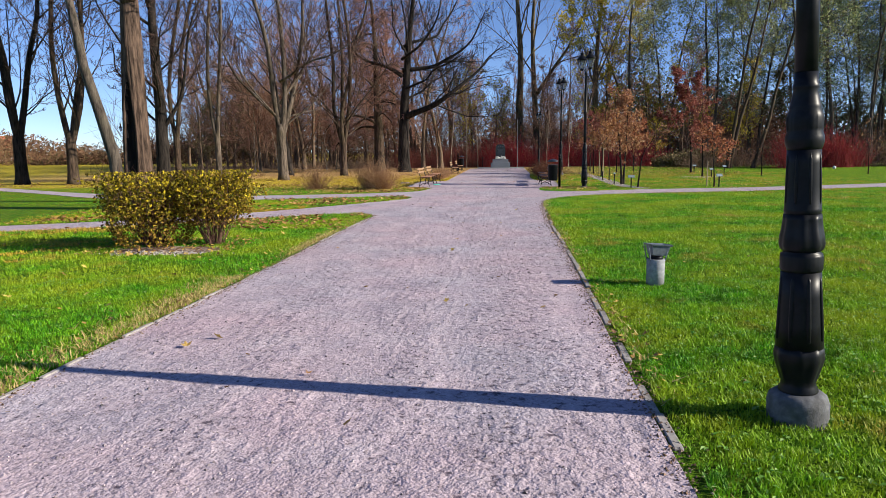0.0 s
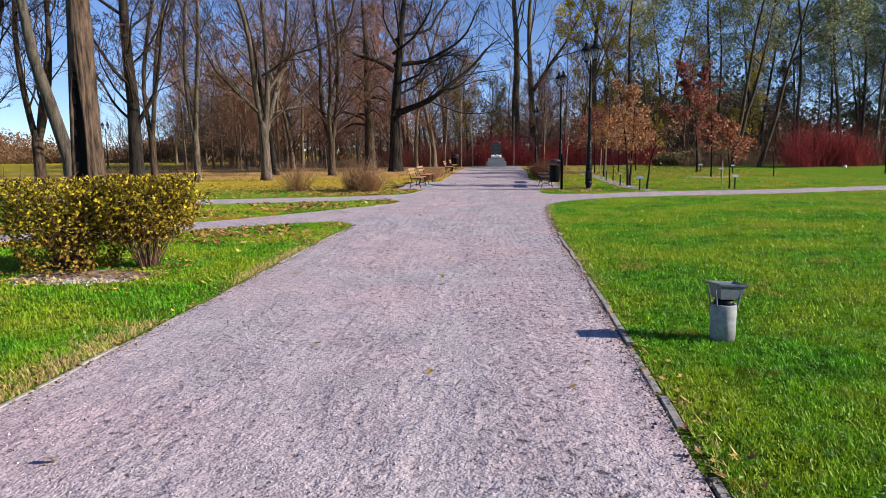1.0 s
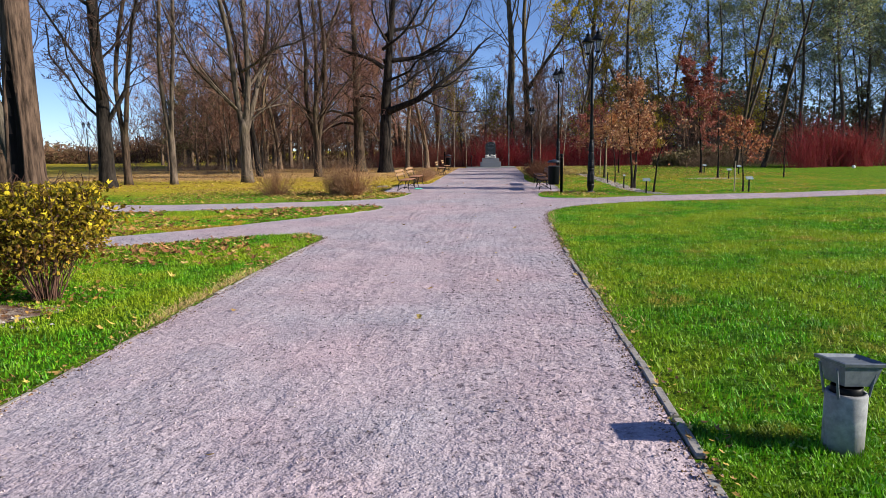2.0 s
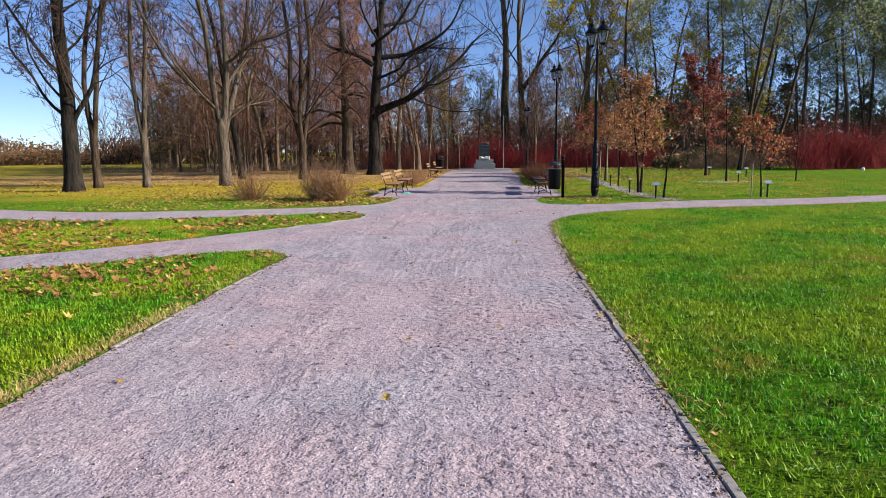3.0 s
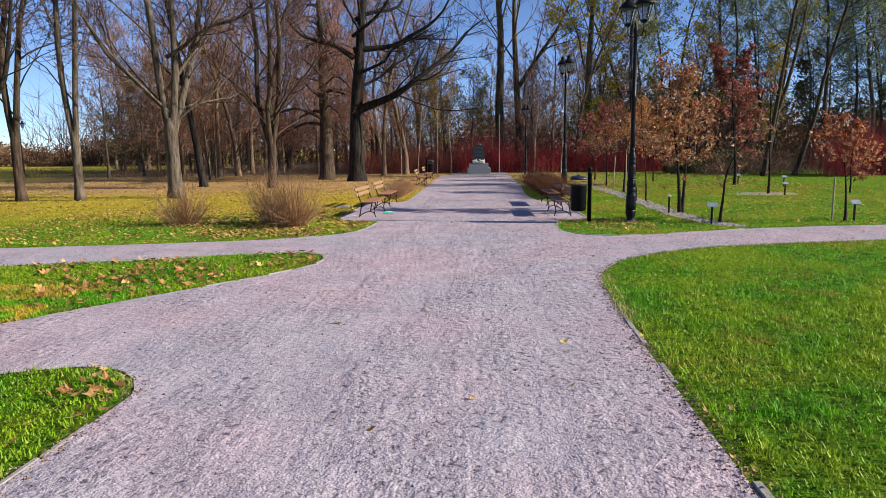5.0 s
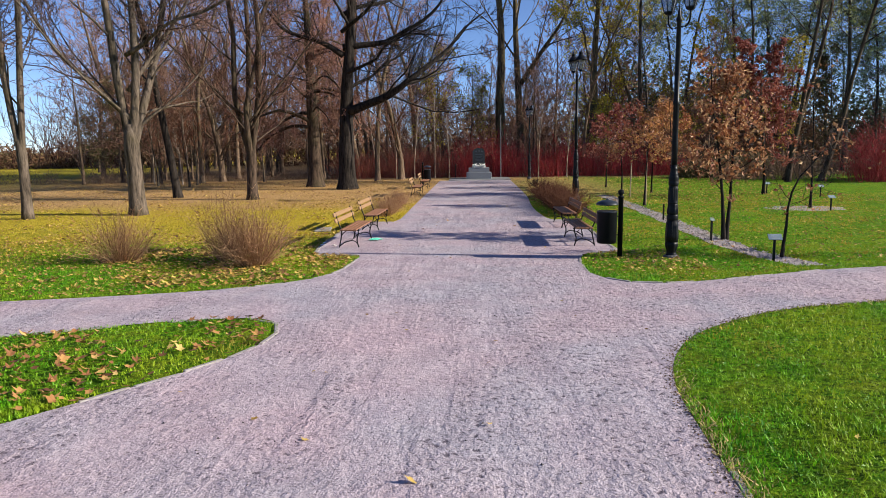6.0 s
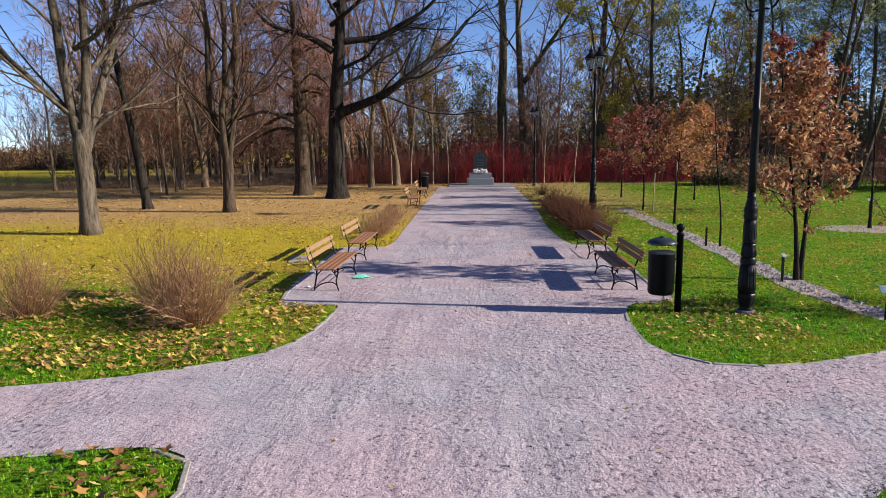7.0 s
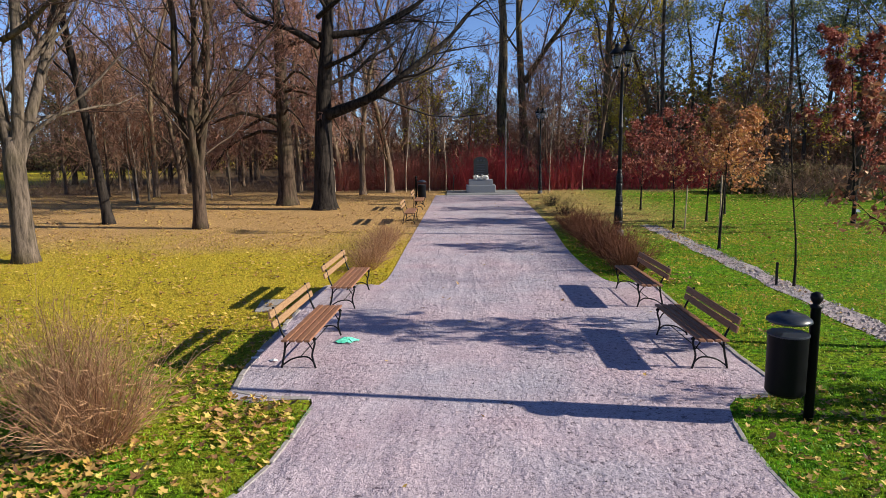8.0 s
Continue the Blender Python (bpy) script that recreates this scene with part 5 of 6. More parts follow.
def plant_sign(at, h, w, turn, label, plate=True):
    ob = thing("plant_sign", pose(at[0], at[1], 0, 0, 0, turn), label, "sign", "plant signs")
    part("post", Mesher().box((0.045, 0.03, h + 0.1), pose(0, 0, h / 2 - 0.05), 0.004), IRON, ob)
    if plate:
        p = part("plate", Mesher().box((w, w * 0.62, 0.012), pose(0, -0.02, h + 0.03, 38, 0, 0), 0.003), PLATE, ob)
        for k in range(4):
            part("print_bar", Mesher().box((w * (0.7 - 0.12 * (k % 2)), 0.012, 0.003), pose(0, -0.02, h + 0.03, 38, 0, 0) @ pose(0, 0.045 - 0.03 * k, 0.008)), BARS, p)
    return ob


plant_sign((5.9, 31.05), 0.42, 0.24, -8, "small slanted plant sign on a black post in the stone bed")
plant_sign((9.35, 31.5), 0.42, 0.24, 5, "small pale plant sign beside a small oak")
plant_sign((5.7, 33.8), 0.45, 0.1, 10, "short dark marker post with a small plate", True)
plant_sign((5.85, 38.2), 0.45, 0.1, 0, "short dark marker post in the stone bed", False)
plant_sign((11.7, 40.4), 0.4, 0.22, 5, "small plant sign beside a ring of stones")
plant_sign((14.0, 45.7), 0.4, 0.22, 5, "small plant sign on the lawn")
plant_sign((12.9, 48.0), 0.4, 0.22, 5, "small plant sign on the lawn")


# ---- lamps ----
def park_lamp():
    """Cast post with bulbs and fluted shaft, carrying two lanterns on short arms."""
    ob = thing("street_lamp", pose(0, 0, 0), "tall black cast-iron park lamp with two lanterns", "lamp", "park lamps")
    part("footing", Mesher().lathe([(0.15, -0.2), (0.158, 0.02), (0.16, 0.10), (0.148, 0.14), (0.115, 0.165)], 20), FOOTING, ob, "round worn concrete footing", smooth=True)
    part("foot", Mesher().lathe([(0.100, 0.15), (0.102, 0.175), (0.090, 0.20), (0.088, 0.222), (0.097, 0.245), (0.108, 0.28), (0.120, 0.32), (0.128, 0.355), (0.127, 0.385), (0.120, 0.43)], 48, flute=0.008, flutes=8, span=(0.24, 0.44)), IRON, ob, "cast foot with keeled petals", smooth=True)
    part("lower_column", Mesher().lathe([(0.121, 0.42), (0.115, 0.55), (0.107, 0.70), (0.100, 0.85)], 32), IRON, ob, smooth=True)
    part("collar", Mesher().lathe([(0.101, 0.84), (0.107, 0.855), (0.109, 0.88), (0.109, 0.92), (0.104, 0.935), (0.090, 0.945), (0.094, 0.955)], 40, flute=0.005, flutes=16, span=(0.87, 0.925)), IRON, ob, smooth=True)
    part("bulb", Mesher().lathe([(0.094, 0.95), (0.107, 0.962), (0.113, 0.985), (0.110, 1.03), (0.102, 1.07), (0.096, 1.12), (0.094, 1.15)], 48, flute=0.009, flutes=8, span=(0.96, 1.13)), IRON, ob, smooth=True)
    part("upper_column", Mesher().lathe([(0.090, 1.14), (0.090, 1.16), (0.094, 1.168), (0.090, 1.18), (0.087, 1.30), (0.084, 1.42), (0.083, 1.50)], 32), IRON, ob, smooth=True)
    part("crown", Mesher().lathe([(0.083, 1.49), (0.088, 1.505), (0.095, 1.53), (0.094, 1.56), (0.086, 1.585), (0.092, 1.60), (0.093, 1.655), (0.086, 1.675), (0.077, 1.70), (0.079, 1.71), (0.074, 1.725), (0.066, 1.765), (0.060, 1.80), (0.064, 1.81), (0.064, 1.825), (0.058, 1.835), (0.057, 1.89)], 48, flute=0.007, flutes=20, span=(1.599, 1.656)), IRON, ob, smooth=True)
    for k in range(8):
        a = k * math.pi / 4
        c, s = math.cos(a), math.sin(a)
        part("panel", Mesher().tube([(r * c, r * s, z) for r, z in ((0.108, 0.455), (0.114, 0.47), (0.110, 0.56), (0.104, 0.68), (0.097, 0.79), (0.093, 0.82))], (0.004, 0.012, 0.014, 0.013, 0.012, 0.008), 8), IRON, ob, smooth=True)
        part("rib", Mesher().tube([(r * c, r * s, z) for r, z in ((0.084, 1.20), (0.086, 1.22), (0.084, 1.33), (0.081, 1.44), (0.079, 1.48))], (0.004, 0.008, 0.009, 0.008, 0.004), 7), IRON, ob, smooth=True)
    part("shaft", Mesher().lathe([(0.056, 1.85), (0.055, 2.3), (0.052, 3.0), (0.062, 3.02), (0.062, 3.07), (0.050, 3.09), (0.046, 3.8), (0.042, 4.5), (0.055, 4.52), (0.055, 4.57), (0.035, 4.60), (0.030, 4.68), (0.012, 4.74), (0.004, 4.86)], 20), IRON, ob, smooth=True)
    for side in (-1, 1):
        arm = Mesher()
        arm.tube(smooth_line([(0.02 * side, 0, 4.42), (0.16 * side, 0, 4.40), (0.26 * side, 0, 4.50), (0.27 * side, 0, 4.66)], 0.05), np.full(len(smooth_line([(0.02 * side, 0, 4.42), (0.16 * side, 0, 4.40), (0.26 * side, 0, 4.50), (0.27 * side, 0, 4.66)], 0.05)), 0.016), 8)
        arm_ob = part("arm", arm, IRON, ob, smooth=True)
        x = 0.27 * side
        lan = part("lantern", Mesher().lathe([(0.03, 4.66), (0.07, 4.68), (0.09, 4.71), (0.085, 4.73)], 6, (x, 0, 0)), IRON, ob)
        part("glass", Mesher().lathe([(0.085, 4.735), (0.175, 5.07)], 6, (x, 0, 0)), LANTERN_GLASS, lan, "frosted glass panes")
        part("roof", Mesher().lathe([(0.18, 5.06), (0.225, 5.075), (0.215, 5.10), (0.13, 5.20), (0.075, 5.25), (0.068, 5.29), (0.09, 5.31), (0.035, 5.36), (0.014, 5.41), (0.004, 5.50)], 12, (x, 0, 0)), IRON, lan, smooth=True)
        for k in range(6):
            a = k * math.pi / 3
            part("bar", Mesher().tube([(x + 0.087 * math.cos(a), 0.087 * math.sin(a), 4.72), (x + 0.18 * math.cos(a), 0.18 * math.sin(a), 5.07)], (0.008, 0.008), 5), IRON, lan)
    return ob


lamp = park_lamp()
lamp.matrix_basis = pose(2.50, 7.74, 0, 0, -2.0, 0) @ pose(0, 0, 0, 0, 0, -45)
copy_thing(lamp, pose(4.16, 31.53, -0.11, 0, 0, -62))
copy_thing(lamp, pose(4.44, 45.6, 0, 0, 0, -70) @ Matrix.Scale(1.06, 4))
copy_thing(lamp, pose(4.1, 63.2, 0, 0, 0, -65) @ Matrix.Scale(0.87, 4))
copy_thing(lamp, pose(-37.4, 71.4, -0.1, 0, 0, 20) @ Matrix.Scale(0.86, 4))


# ---- bins ----
def hung_bin(at, turn, label):
    ob = thing("litter_bin", pose(at[0], at[1], 0, 0, 0, turn), label, "litter bin", "black bins")
    part("post", Mesher().lathe([(0.048, -0.15), (0.048, 1.16), (0.056, 1.165), (0.056, 1.19), (0.034, 1.20), (0.034, 1.215), (0.052, 1.24), (0.06, 1.27), (0.052, 1.305), (0.02, 1.325), (0.004, 1.33)], 20), BINBLACK, ob, smooth=True)
    shell = Mesher().lathe([(0.16, 0.30), (0.17, 0.29), (0.188, 0.32), (0.190, 0.88), (0.196, 0.89), (0.196, 0.905), (0.182, 0.905), (0.178, 0.34), (0.02, 0.33)], 32, (-0.265, 0, 0))
    body = part("body", shell, BINBLACK, ob, smooth=True)
    part("rim", Mesher().lathe([(0.19, 0.895), (0.198, 0.90), (0.198, 0.912), (0.19, 0.917)], 32, (-0.265, 0, 0)), LIDGREY, body)
    part("lid", Mesher().lathe([(0.02, 1.035), (0.20, 1.03), (0.215, 1.04), (0.21, 1.06), (0.17, 1.095), (0.10, 1.12), (0.03, 1.13), (0.022, 1.15), (0.004, 1.155)], 32, (-0.265, 0, 0)), LIDGREY, ob, "domed grey lid", smooth=True)
    for z in (0.45, 0.80, 1.045):
        part("bracket", Mesher().box((0.09, 0.035, 0.02), pose(-0.065, 0, z), 0.003), BINBLACK, ob)
    return ob


hung_bin((3.19, 31.6), 4, "black cylindrical litter bin with domed lid hung on a post")
hung_bin((-2.42, 57.0), 180, "black litter bin hung on a post beside a far bench")


def stub_bin():
    """Concrete pipe with a tilted zinc ash box on top."""
    ob = thing("ash_bin", pose(2.56, 11.58, 0, 0, 0, 12), "low concrete pipe bin with a zinc tray, on the lawn", "ash bin")
    part("body", Mesher().lathe([(0.096, -0.1), (0.098, 0.285), (0.094, 0.297), (0.078, 0.297), (0.074, 0.1)], 28), PALE_PIPE, ob, "weathered concrete pipe", smooth=True)
    bm = bmesh.new()
    rings = [[bm.verts.new((x * w, y * w * 0.9, z)) for x, y in ((-1, -1), (1, -1), (1, 1), (-1, 1))] for w, z in ((0.078, 0.335), (0.084, 0.352), (0.103, 0.436), (0.119, 0.442), (0.125, 0.458), (0.114, 0.461), (0.098, 0.446))]
    for a, b in zip(rings[:-1], rings[1:]):
        for k in range(4):
            bm.faces.new((a[k], a[(k + 1) % 4], b[(k + 1) % 4], b[k]))
    bm.faces.new(rings[0][::-1])
    bm.faces.new(rings[-1])
    me = bpy.data.meshes.new("tray")
    bm.to_mesh(me)
    bm.free()
    me.materials.append(TRAYGREY)
    tray = new("tray", me)
    tray.parent = ob
    tray.matrix_basis = pose(0, 0, 0.0, -3, 4, 0)
    for s in (-1, 1):
        for y in (-1, 1):
            part("strap", Mesher().tube([(s * 0.084, y * 0.052, 0.28), (s * 0.098, y * 0.056, 0.36), (s * 0.113, y * 0.062, 0.44)], (0.007, 0.007, 0.006), 6), TRAYGREY, ob, "thin zinc strap")
    part("liner", Mesher().lathe([(0.070, 0.20), (0.072, 0.30), (0.074, 0.328), (0.068, 0.330), (0.064, 0.30), (0.060, 0.22)], 24), BINBLACK, ob, "dark inner bucket", smooth=True)
    return ob


stub_bin()


# ---- benches ----
def bench(pale, back=(0.605, 0.735), high=0.80):
    """Slatted bench on two curled iron side frames, its front towards +x, its length along y."""
    ob = thing("park_bench", pose(0, 0, 0), "park bench with brown wooden slats on curled black iron legs", "bench", "park benches")
    L = 1.88
    wood_seat = SLAT
    for x in (-0.145, -0.05, 0.045, 0.14):
        part("seat_slat", Mesher().box((0.078, L, 0.032), pose(x, 0, 0.405 + 0.012 * abs(x) * 8 * 0.3, 0, -2.5, 0), 0.006), wood_seat, ob)
    for z in back:
        part("back_slat", Mesher().box((0.03, L, 0.088), pose(-0.235 - (z - 0.4) * 0.24, 0, z, 0, -14, 0), 0.006), pale, ob)
    for y in (-0.75, 0.75):
        fr = Mesher()
        curves = [
            ([(-0.33, y, high), (-0.29, y, high - 0.14), (-0.24, y, 0.50), (-0.205, y, 0.42), (-0.19, y, 0.36), (-0.205, y, 0.22), (-0.235, y, 0.08), (-0.25, y, 0.0)], 0.015),
            ([(-0.20, y, 0.385), (-0.08, y, 0.378), (0.10, y, 0.380), (0.195, y, 0.395), (0.20, y, 0.37)], 0.014),
            ([(0.175, y, 0.385), (0.19, y, 0.33), (0.165, y, 0.24), (0.15, y, 0.17), (0.165, y, 0.08), (0.19, y, 0.0)], 0.014),
            ([(-0.245, y, 0.03), (-0.12, y, 0.115), (0.02, y, 0.15), (0.11, y, 0.135), (0.165, y, 0.08)], 0.011),
            ([(-0.20, y, 0.25), (-0.16, y, 0.31), (-0.09, y, 0.375)], 0.010),
            ([(0.155, y, 0.25), (0.12, y, 0.31), (0.07, y, 0.375)], 0.009),
        ]
        for pts, r in curves:
            ln = smooth_line(pts, 0.03)
            fr.tube(ln, np.full(len(ln), r), 7)
        part("side_frame", fr, IRON, ob, "curled black cast-iron frame", smooth=True)
    part("tie_rod", Mesher().tube([(0.0, -0.75, 0.15), (0.0, 0.75, 0.15)], (0.008, 0.008), 6), IRON, ob)
    return ob


b1 = bench(SLAT_PALE)
b1.matrix_basis = pose(-2.36, 34.02, 0, 0, 0, -2.5)
b2 = copy_thing(b1, pose(-2.35, 37.2, 0, 0, 0, -2.0))
b3 = copy_thing(b1, pose(-2.15, 49.7, 0, 0, 0, 0))
b4 = copy_thing(b1, pose(-2.15, 54.9, 0, 0, 0, 0))
b5 = bench(SLAT, (0.545, 0.65), 0.71)
b5.matrix_basis = pose(2.73, 33.95, 0, 0, 0, 180.5)
copy_thing(b5, pose(2.87, 37.2, 0, 0, 0, 181))

# crumpled mint plastic on the gravel
rng = np.random.default_rng(7)
n = 26
a = np.linspace(0, 2 * math.pi, n, endpoint=False)
rim = np.stack((0.17 * np.cos(a) * (0.75 + 0.4 * rng.random(n)), 0.14 * np.sin(a) * (0.75 + 0.4 * rng.random(n)), 0.004 + 0.02 * rng.random(n)), 1)
inner = rim * (0.5, 0.5, 1) + (0, 0, 0.03)
mb = Mesher().add(np.concatenate((rim, inner, [(0, 0, 0.03)])), [(k, (k + 1) % n, n + (k + 1) % n, n + k) for k in range(n)], [(n + k, n + (k + 1) % n, 2 * n) for k in range(n)])
litter = part("plastic_wrapper", mb, MINT)
litter.matrix_basis = pose(-2.0, 34.45, 0.002)
tagged(litter, "crumpled mint green plastic wrapper lying on the gravel", "litter")


# ---- memorial ----
ob = thing("memorial", pose(0.83, 64.2, 0), "stepped grey granite memorial with a black arched stone", "memorial")
part("plinth", Mesher().box((1.66, 1.2, 0.44), pose(0, 0.2, 0.22), 0.015), STONE, ob, "pale grey granite plinth")
part("step", Mesher().box((1.36, 0.95, 0.30), pose(0, 0.2, 0.59), 0.012), STONE, ob)
bm = bmesh.new()
prof = [(-0.41, 0.742), (0.41, 0.742), (0.41, 1.78)] + [(0.41 * math.cos(a), 1.78 + 0.26 * math.sin(a)) for a in np.linspace(0.15, math.pi - 0.15, 12)] + [(-0.41, 1.78)]
fr = [bm.verts.new((x, 0.05, z)) for x, z in prof]
bk = [bm.verts.new((x, 0.27, z)) for x, z in prof]
bm.faces.new(fr)
bm.faces.new(bk[::-1])
for k in range(len(prof)):
    bm.faces.new((fr[k], bk[k], bk[(k + 1) % len(prof)], fr[(k + 1) % len(prof)]))
bmesh.ops.recalc_face_normals(bm, faces=bm.faces)
me = bpy.data.meshes.new("headstone")
bm.to_mesh(me)
bm.free()
me.materials.append(BLACKSTONE)
stone = new("headstone", me)
stone.parent = ob
stone["label"] = "polished black arched stone"
for k, x in enumerate((-0.17, 0.02, 0.2)):
    part("emblem", Mesher().lathe([(0.002, -0.006), (0.05, -0.006), (0.055, 0.0), (0.05, 0.006), (0.002, 0.006)], 12), LIDGREY, stone).matrix_basis = pose(x, 0.042, 1.82 + 0.03 * (k == 1), 90, 0, 0)
for k in range(6):
    part("inscription_bar", Mesher().box((0.5 - 0.08 * (k % 3), 0.006, 0.035), pose(0, 0.045, 1.6 - 0.1 * k)), LIDGREY, stone)
wreath = thing("wreath", pose(0.83, 63.95, 0.742), "white flowers laid before the memorial stone", "flowers")
rw = np.random.default_rng(9)
c = np.stack((rw.uniform(-0.42, 0.42, 300), rw.uniform(-0.02, 0.2, 300), np.abs(rw.normal(size=300)) * 0.09 + 0.03), 1)
tagged(part("petal_mass", Mesher().leaves(rw, c, 0.12, aspect=0.9), WHITE, wreath), kind="stuff")
terrace = part("terrace", Mesher().box((4.0, 3.4, 0.10), pose(0.88, 64.15, -0.02), 0.01), CONCRETE)
tagged(terrace, "low pale concrete terrace before the memorial", "terrace", "", "structure")
for x, h in ((-0.75, 0.95), (2.35, 4.2)):
    p = thing("pole", pose(x, 65.6, 0), "slim metal pole beside the memorial", "pole", "memorial poles")
    part("shaft", Mesher().lathe([(0.03, -0.1), (0.03, h), (0.02, h + 0.02)], 10), IRON if h < 1 else CONCRETE, p)

# ---- far things ----
house = thing("house", pose(-172, 222, 0, 0, 0, 25), "distant white house with a red pitched roof", "house", "houses")
part("wall", Mesher().box((16, 9, 4.4), pose(0, 0, 2.2)), PLASTER, house)
roof = Mesher().add([(-8.6, -5.2, 4.3), (8.6, -5.2, 4.3), (8.6, 5.2, 4.3), (-8.6, 5.2, 4.3), (-8.6, 0, 8.4), (8.6, 0, 8.4)], [(0, 1, 5, 4), (2, 3, 4, 5), (3, 2, 1, 0)], [(0, 4, 3), (1, 2, 5)])
part("roof", roof, ROOF, house)
for x in (-5, -1.5, 2, 5.5):
    part("window", Mesher().box((1.2, 0.1, 1.3), pose(x, -4.52, 2.2)), BLACKSTONE, house)
boulder = part("boulder", Mesher().lathe([(0.02, -0.05), (0.24, 0.0), (0.27, 0.14), (0.22, 0.28), (0.12, 0.36), (0.01, 0.38)], 9), WHITE)
boulder.matrix_basis = pose(23.6, 53.0, 0, 4, 3, 30) @ Matrix.Diagonal((0.42, 0.42, 0.5, 1))
tagged(boulder, "small whitish stone at the far edge of the lawn", "stone")
rh = np.random.default_rng(12)


def far_hedge(name, x0, x1, y0, y1, n, h, leaf, size, label, aspect=0.8):
    """A distant belt of scrub, uneven in height."""
    x, y = rh.uniform(x0, x1, n), rh.uniform(y0, y1, n)
    top = h * (0.55 + 0.3 * np.sin(x * 0.11 + y * 0.05) + 0.2 * np.sin(x * 0.37 + 1) + 0.1 * rh.normal(size=n))
    z = np.clip(top, 0.6, None) * rh.random(n) ** 0.7
    return tagged(part(name, Mesher().leaves(rh, np.stack((x, y, z), 1), size, aspect=aspect), leaf), label, "scrub", "", "stuff")


far_hedge("distant_scrub", -210, -40, 125, 150, 34000, 6.5, SCRUB, 0.8, "distant brown scrub beyond the meadow", 0.3)
far_hedge("distant_scrub", -120, -30, 108, 118, 15000, 4.6, SCRUB, 0.6, "distant olive scrub beyond the meadow", 0.3)
red_thicket("distant_wood", 78, -62, 45, 106, 125, 1300, 12, "hazy brown woodland far behind the park", TWIG_BROWN, 0.05, 7)
far_hedge("distant_scrub", -42, 40, 102, 111, 17000, 11, FAR_WOOD, 0.9, "brown brushwood filling the far wood", 0.16)
far_hedge("distant_scrub", 30, 110, 99, 104, 16000, 9, FAR_WOOD, 0.8, "brown thicket behind the open wood", 0.2)
far_hedge("distant_wood", 20, 110, 105, 125, 24000, 15, FAR_GREEN, 0.55, "hazy green woodland far behind the park")

far_hedge("olive_shrubs", 13.5, 19.0, 61.0, 63.5, 5200, 2.7, LEAF_OLIVE, 0.16, "olive-brown leafy shrubs at the wood's edge")
far_hedge("olive_shrubs", 30, 60, 57.5, 61.0, 9000, 3.2, LEAF_OLIVE, 0.2, "dark olive undergrowth below the green wood")

# ---- grass and fallen leaves ----
rg = np.random.default_rng(31)


EDGE_R, EDGE_L = list(zip(*EDGE_RIGHT[:9])), list(zip(*EDGE_LEFT[:6]))


def off(x, y):
    """On the lawn, clear of path and planting beds."""
    mulch = ((x + 4.4) / 0.85) ** 2 + ((y - 14.2) / 0.48) ** 2 < 1
    stones = (np.abs(x - np.interp(y, bed_line[:, 1], bed_line[:, 0])) < 0.27) & (y > 30.6) & (y < 48)
    kerb = (np.abs(x - np.interp(y, EDGE_R[1], EDGE_R[0]) - 0.03) < 0.042) | (np.abs(x - np.interp(y, EDGE_L[1], EDGE_L[0]) + 0.02) < 0.035)
    return ~on_path(x, y) & ~mulch & ~stones & ~(kerb & (y < 22))


def feather(p, x_low, x_high, y_low, y_high, w):
    """Thins the outer rim of a stand of blades."""
    d = np.minimum(np.minimum(p[:, 0] - x_low, x_high - p[:, 0]), np.minimum(p[:, 1] - y_low, y_high - p[:, 1]))
    return p[d > w * rg.random(len(p)) ** 1.5]


strips = np.concatenate((scatter(rg, 180000, 1.65, 6.6, 5.5, 24.0, off), scatter(rg, 110000, -6.0, -2.1, 5.5, 21.0, off), scatter(rg, 110000, 1.65, 5.0, 5.5, 12.0, off), scatter(rg, 50000, -5.0, -2.1, 6.5, 12.0, off), scatter(rg, 90000, 1.9, 9.0, 24.0, 33.0, off), scatter(rg, 70000, -8.0, -1.9, 21.0, 33.0, off)))
strips = feather(strips, -99, 99, 5.5, 99, 1.2)
lawn_wide = np.concatenate((scatter(rg, 80000, 6.6, 12.0, 8.0, 24.0, off), scatter(rg, 60000, -11.0, -6.0, 9.0, 24.0, off), scatter(rg, 40000, -6.0, -2.0, 21.0, 24.0, off)))
lawn_wide = feather(lawn_wide, -11.0, 12.0, 8.0, 99, 3.0)
lawn_mid = feather(scatter(rg, 150000, -14.0, 18.0, 24.0, 48.0, off), -14.0, 18.0, -99, 48.0, 5.0)


def tufted(p, wave, seed):
    """Soft random swell over the lawn, about 0 to 1, with bumps of that many metres."""
    r = np.random.default_rng(seed)
    a, ph = r.random(14) * 6.28, r.random(14) * 6.28
    k = 6.28 / wave * (0.6 + 0.9 * r.random(14))
    return 0.5 + np.sin(np.outer(p[:, 0], k * np.cos(a)) + np.outer(p[:, 1], k * np.sin(a)) + ph).sum(1) / 10.5


clump = 0.62 * tufted(strips, 0.26, 1) + 0.38 * tufted(strips, 0.9, 2) + 0.10 * rg.normal(size=len(strips))
mb = Mesher()
close = np.where((strips[:, 1] < 12) | (strips[:, 1] > 24), 0, 1)
for near_by, w, tall in ((0, 0.0044, 0.72), (1, 0.0058, 0.9)):
    for lo, hi, h in ((0.68, 9, 0.054), (0.42, 0.68, 0.038), (-9, 0.42, 0.020)):
        mb.blades(rg, strips[(close == near_by) & (clump > lo) & (clump <= hi)], h * tall, w, 0.75, simple=True)
tagged(part("grass", mb, GRASS), "short green lawn grass beside the path", "grass", "", "stuff")
dull = (lawn_wide[:, 0] < -4.5) & (0.55 * tufted(lawn_wide, 2.4, 7) + 0.45 * tufted(lawn_wide, 0.7, 8) + 0.03 * (lawn_wide[:, 1] - 19) > 0.57)
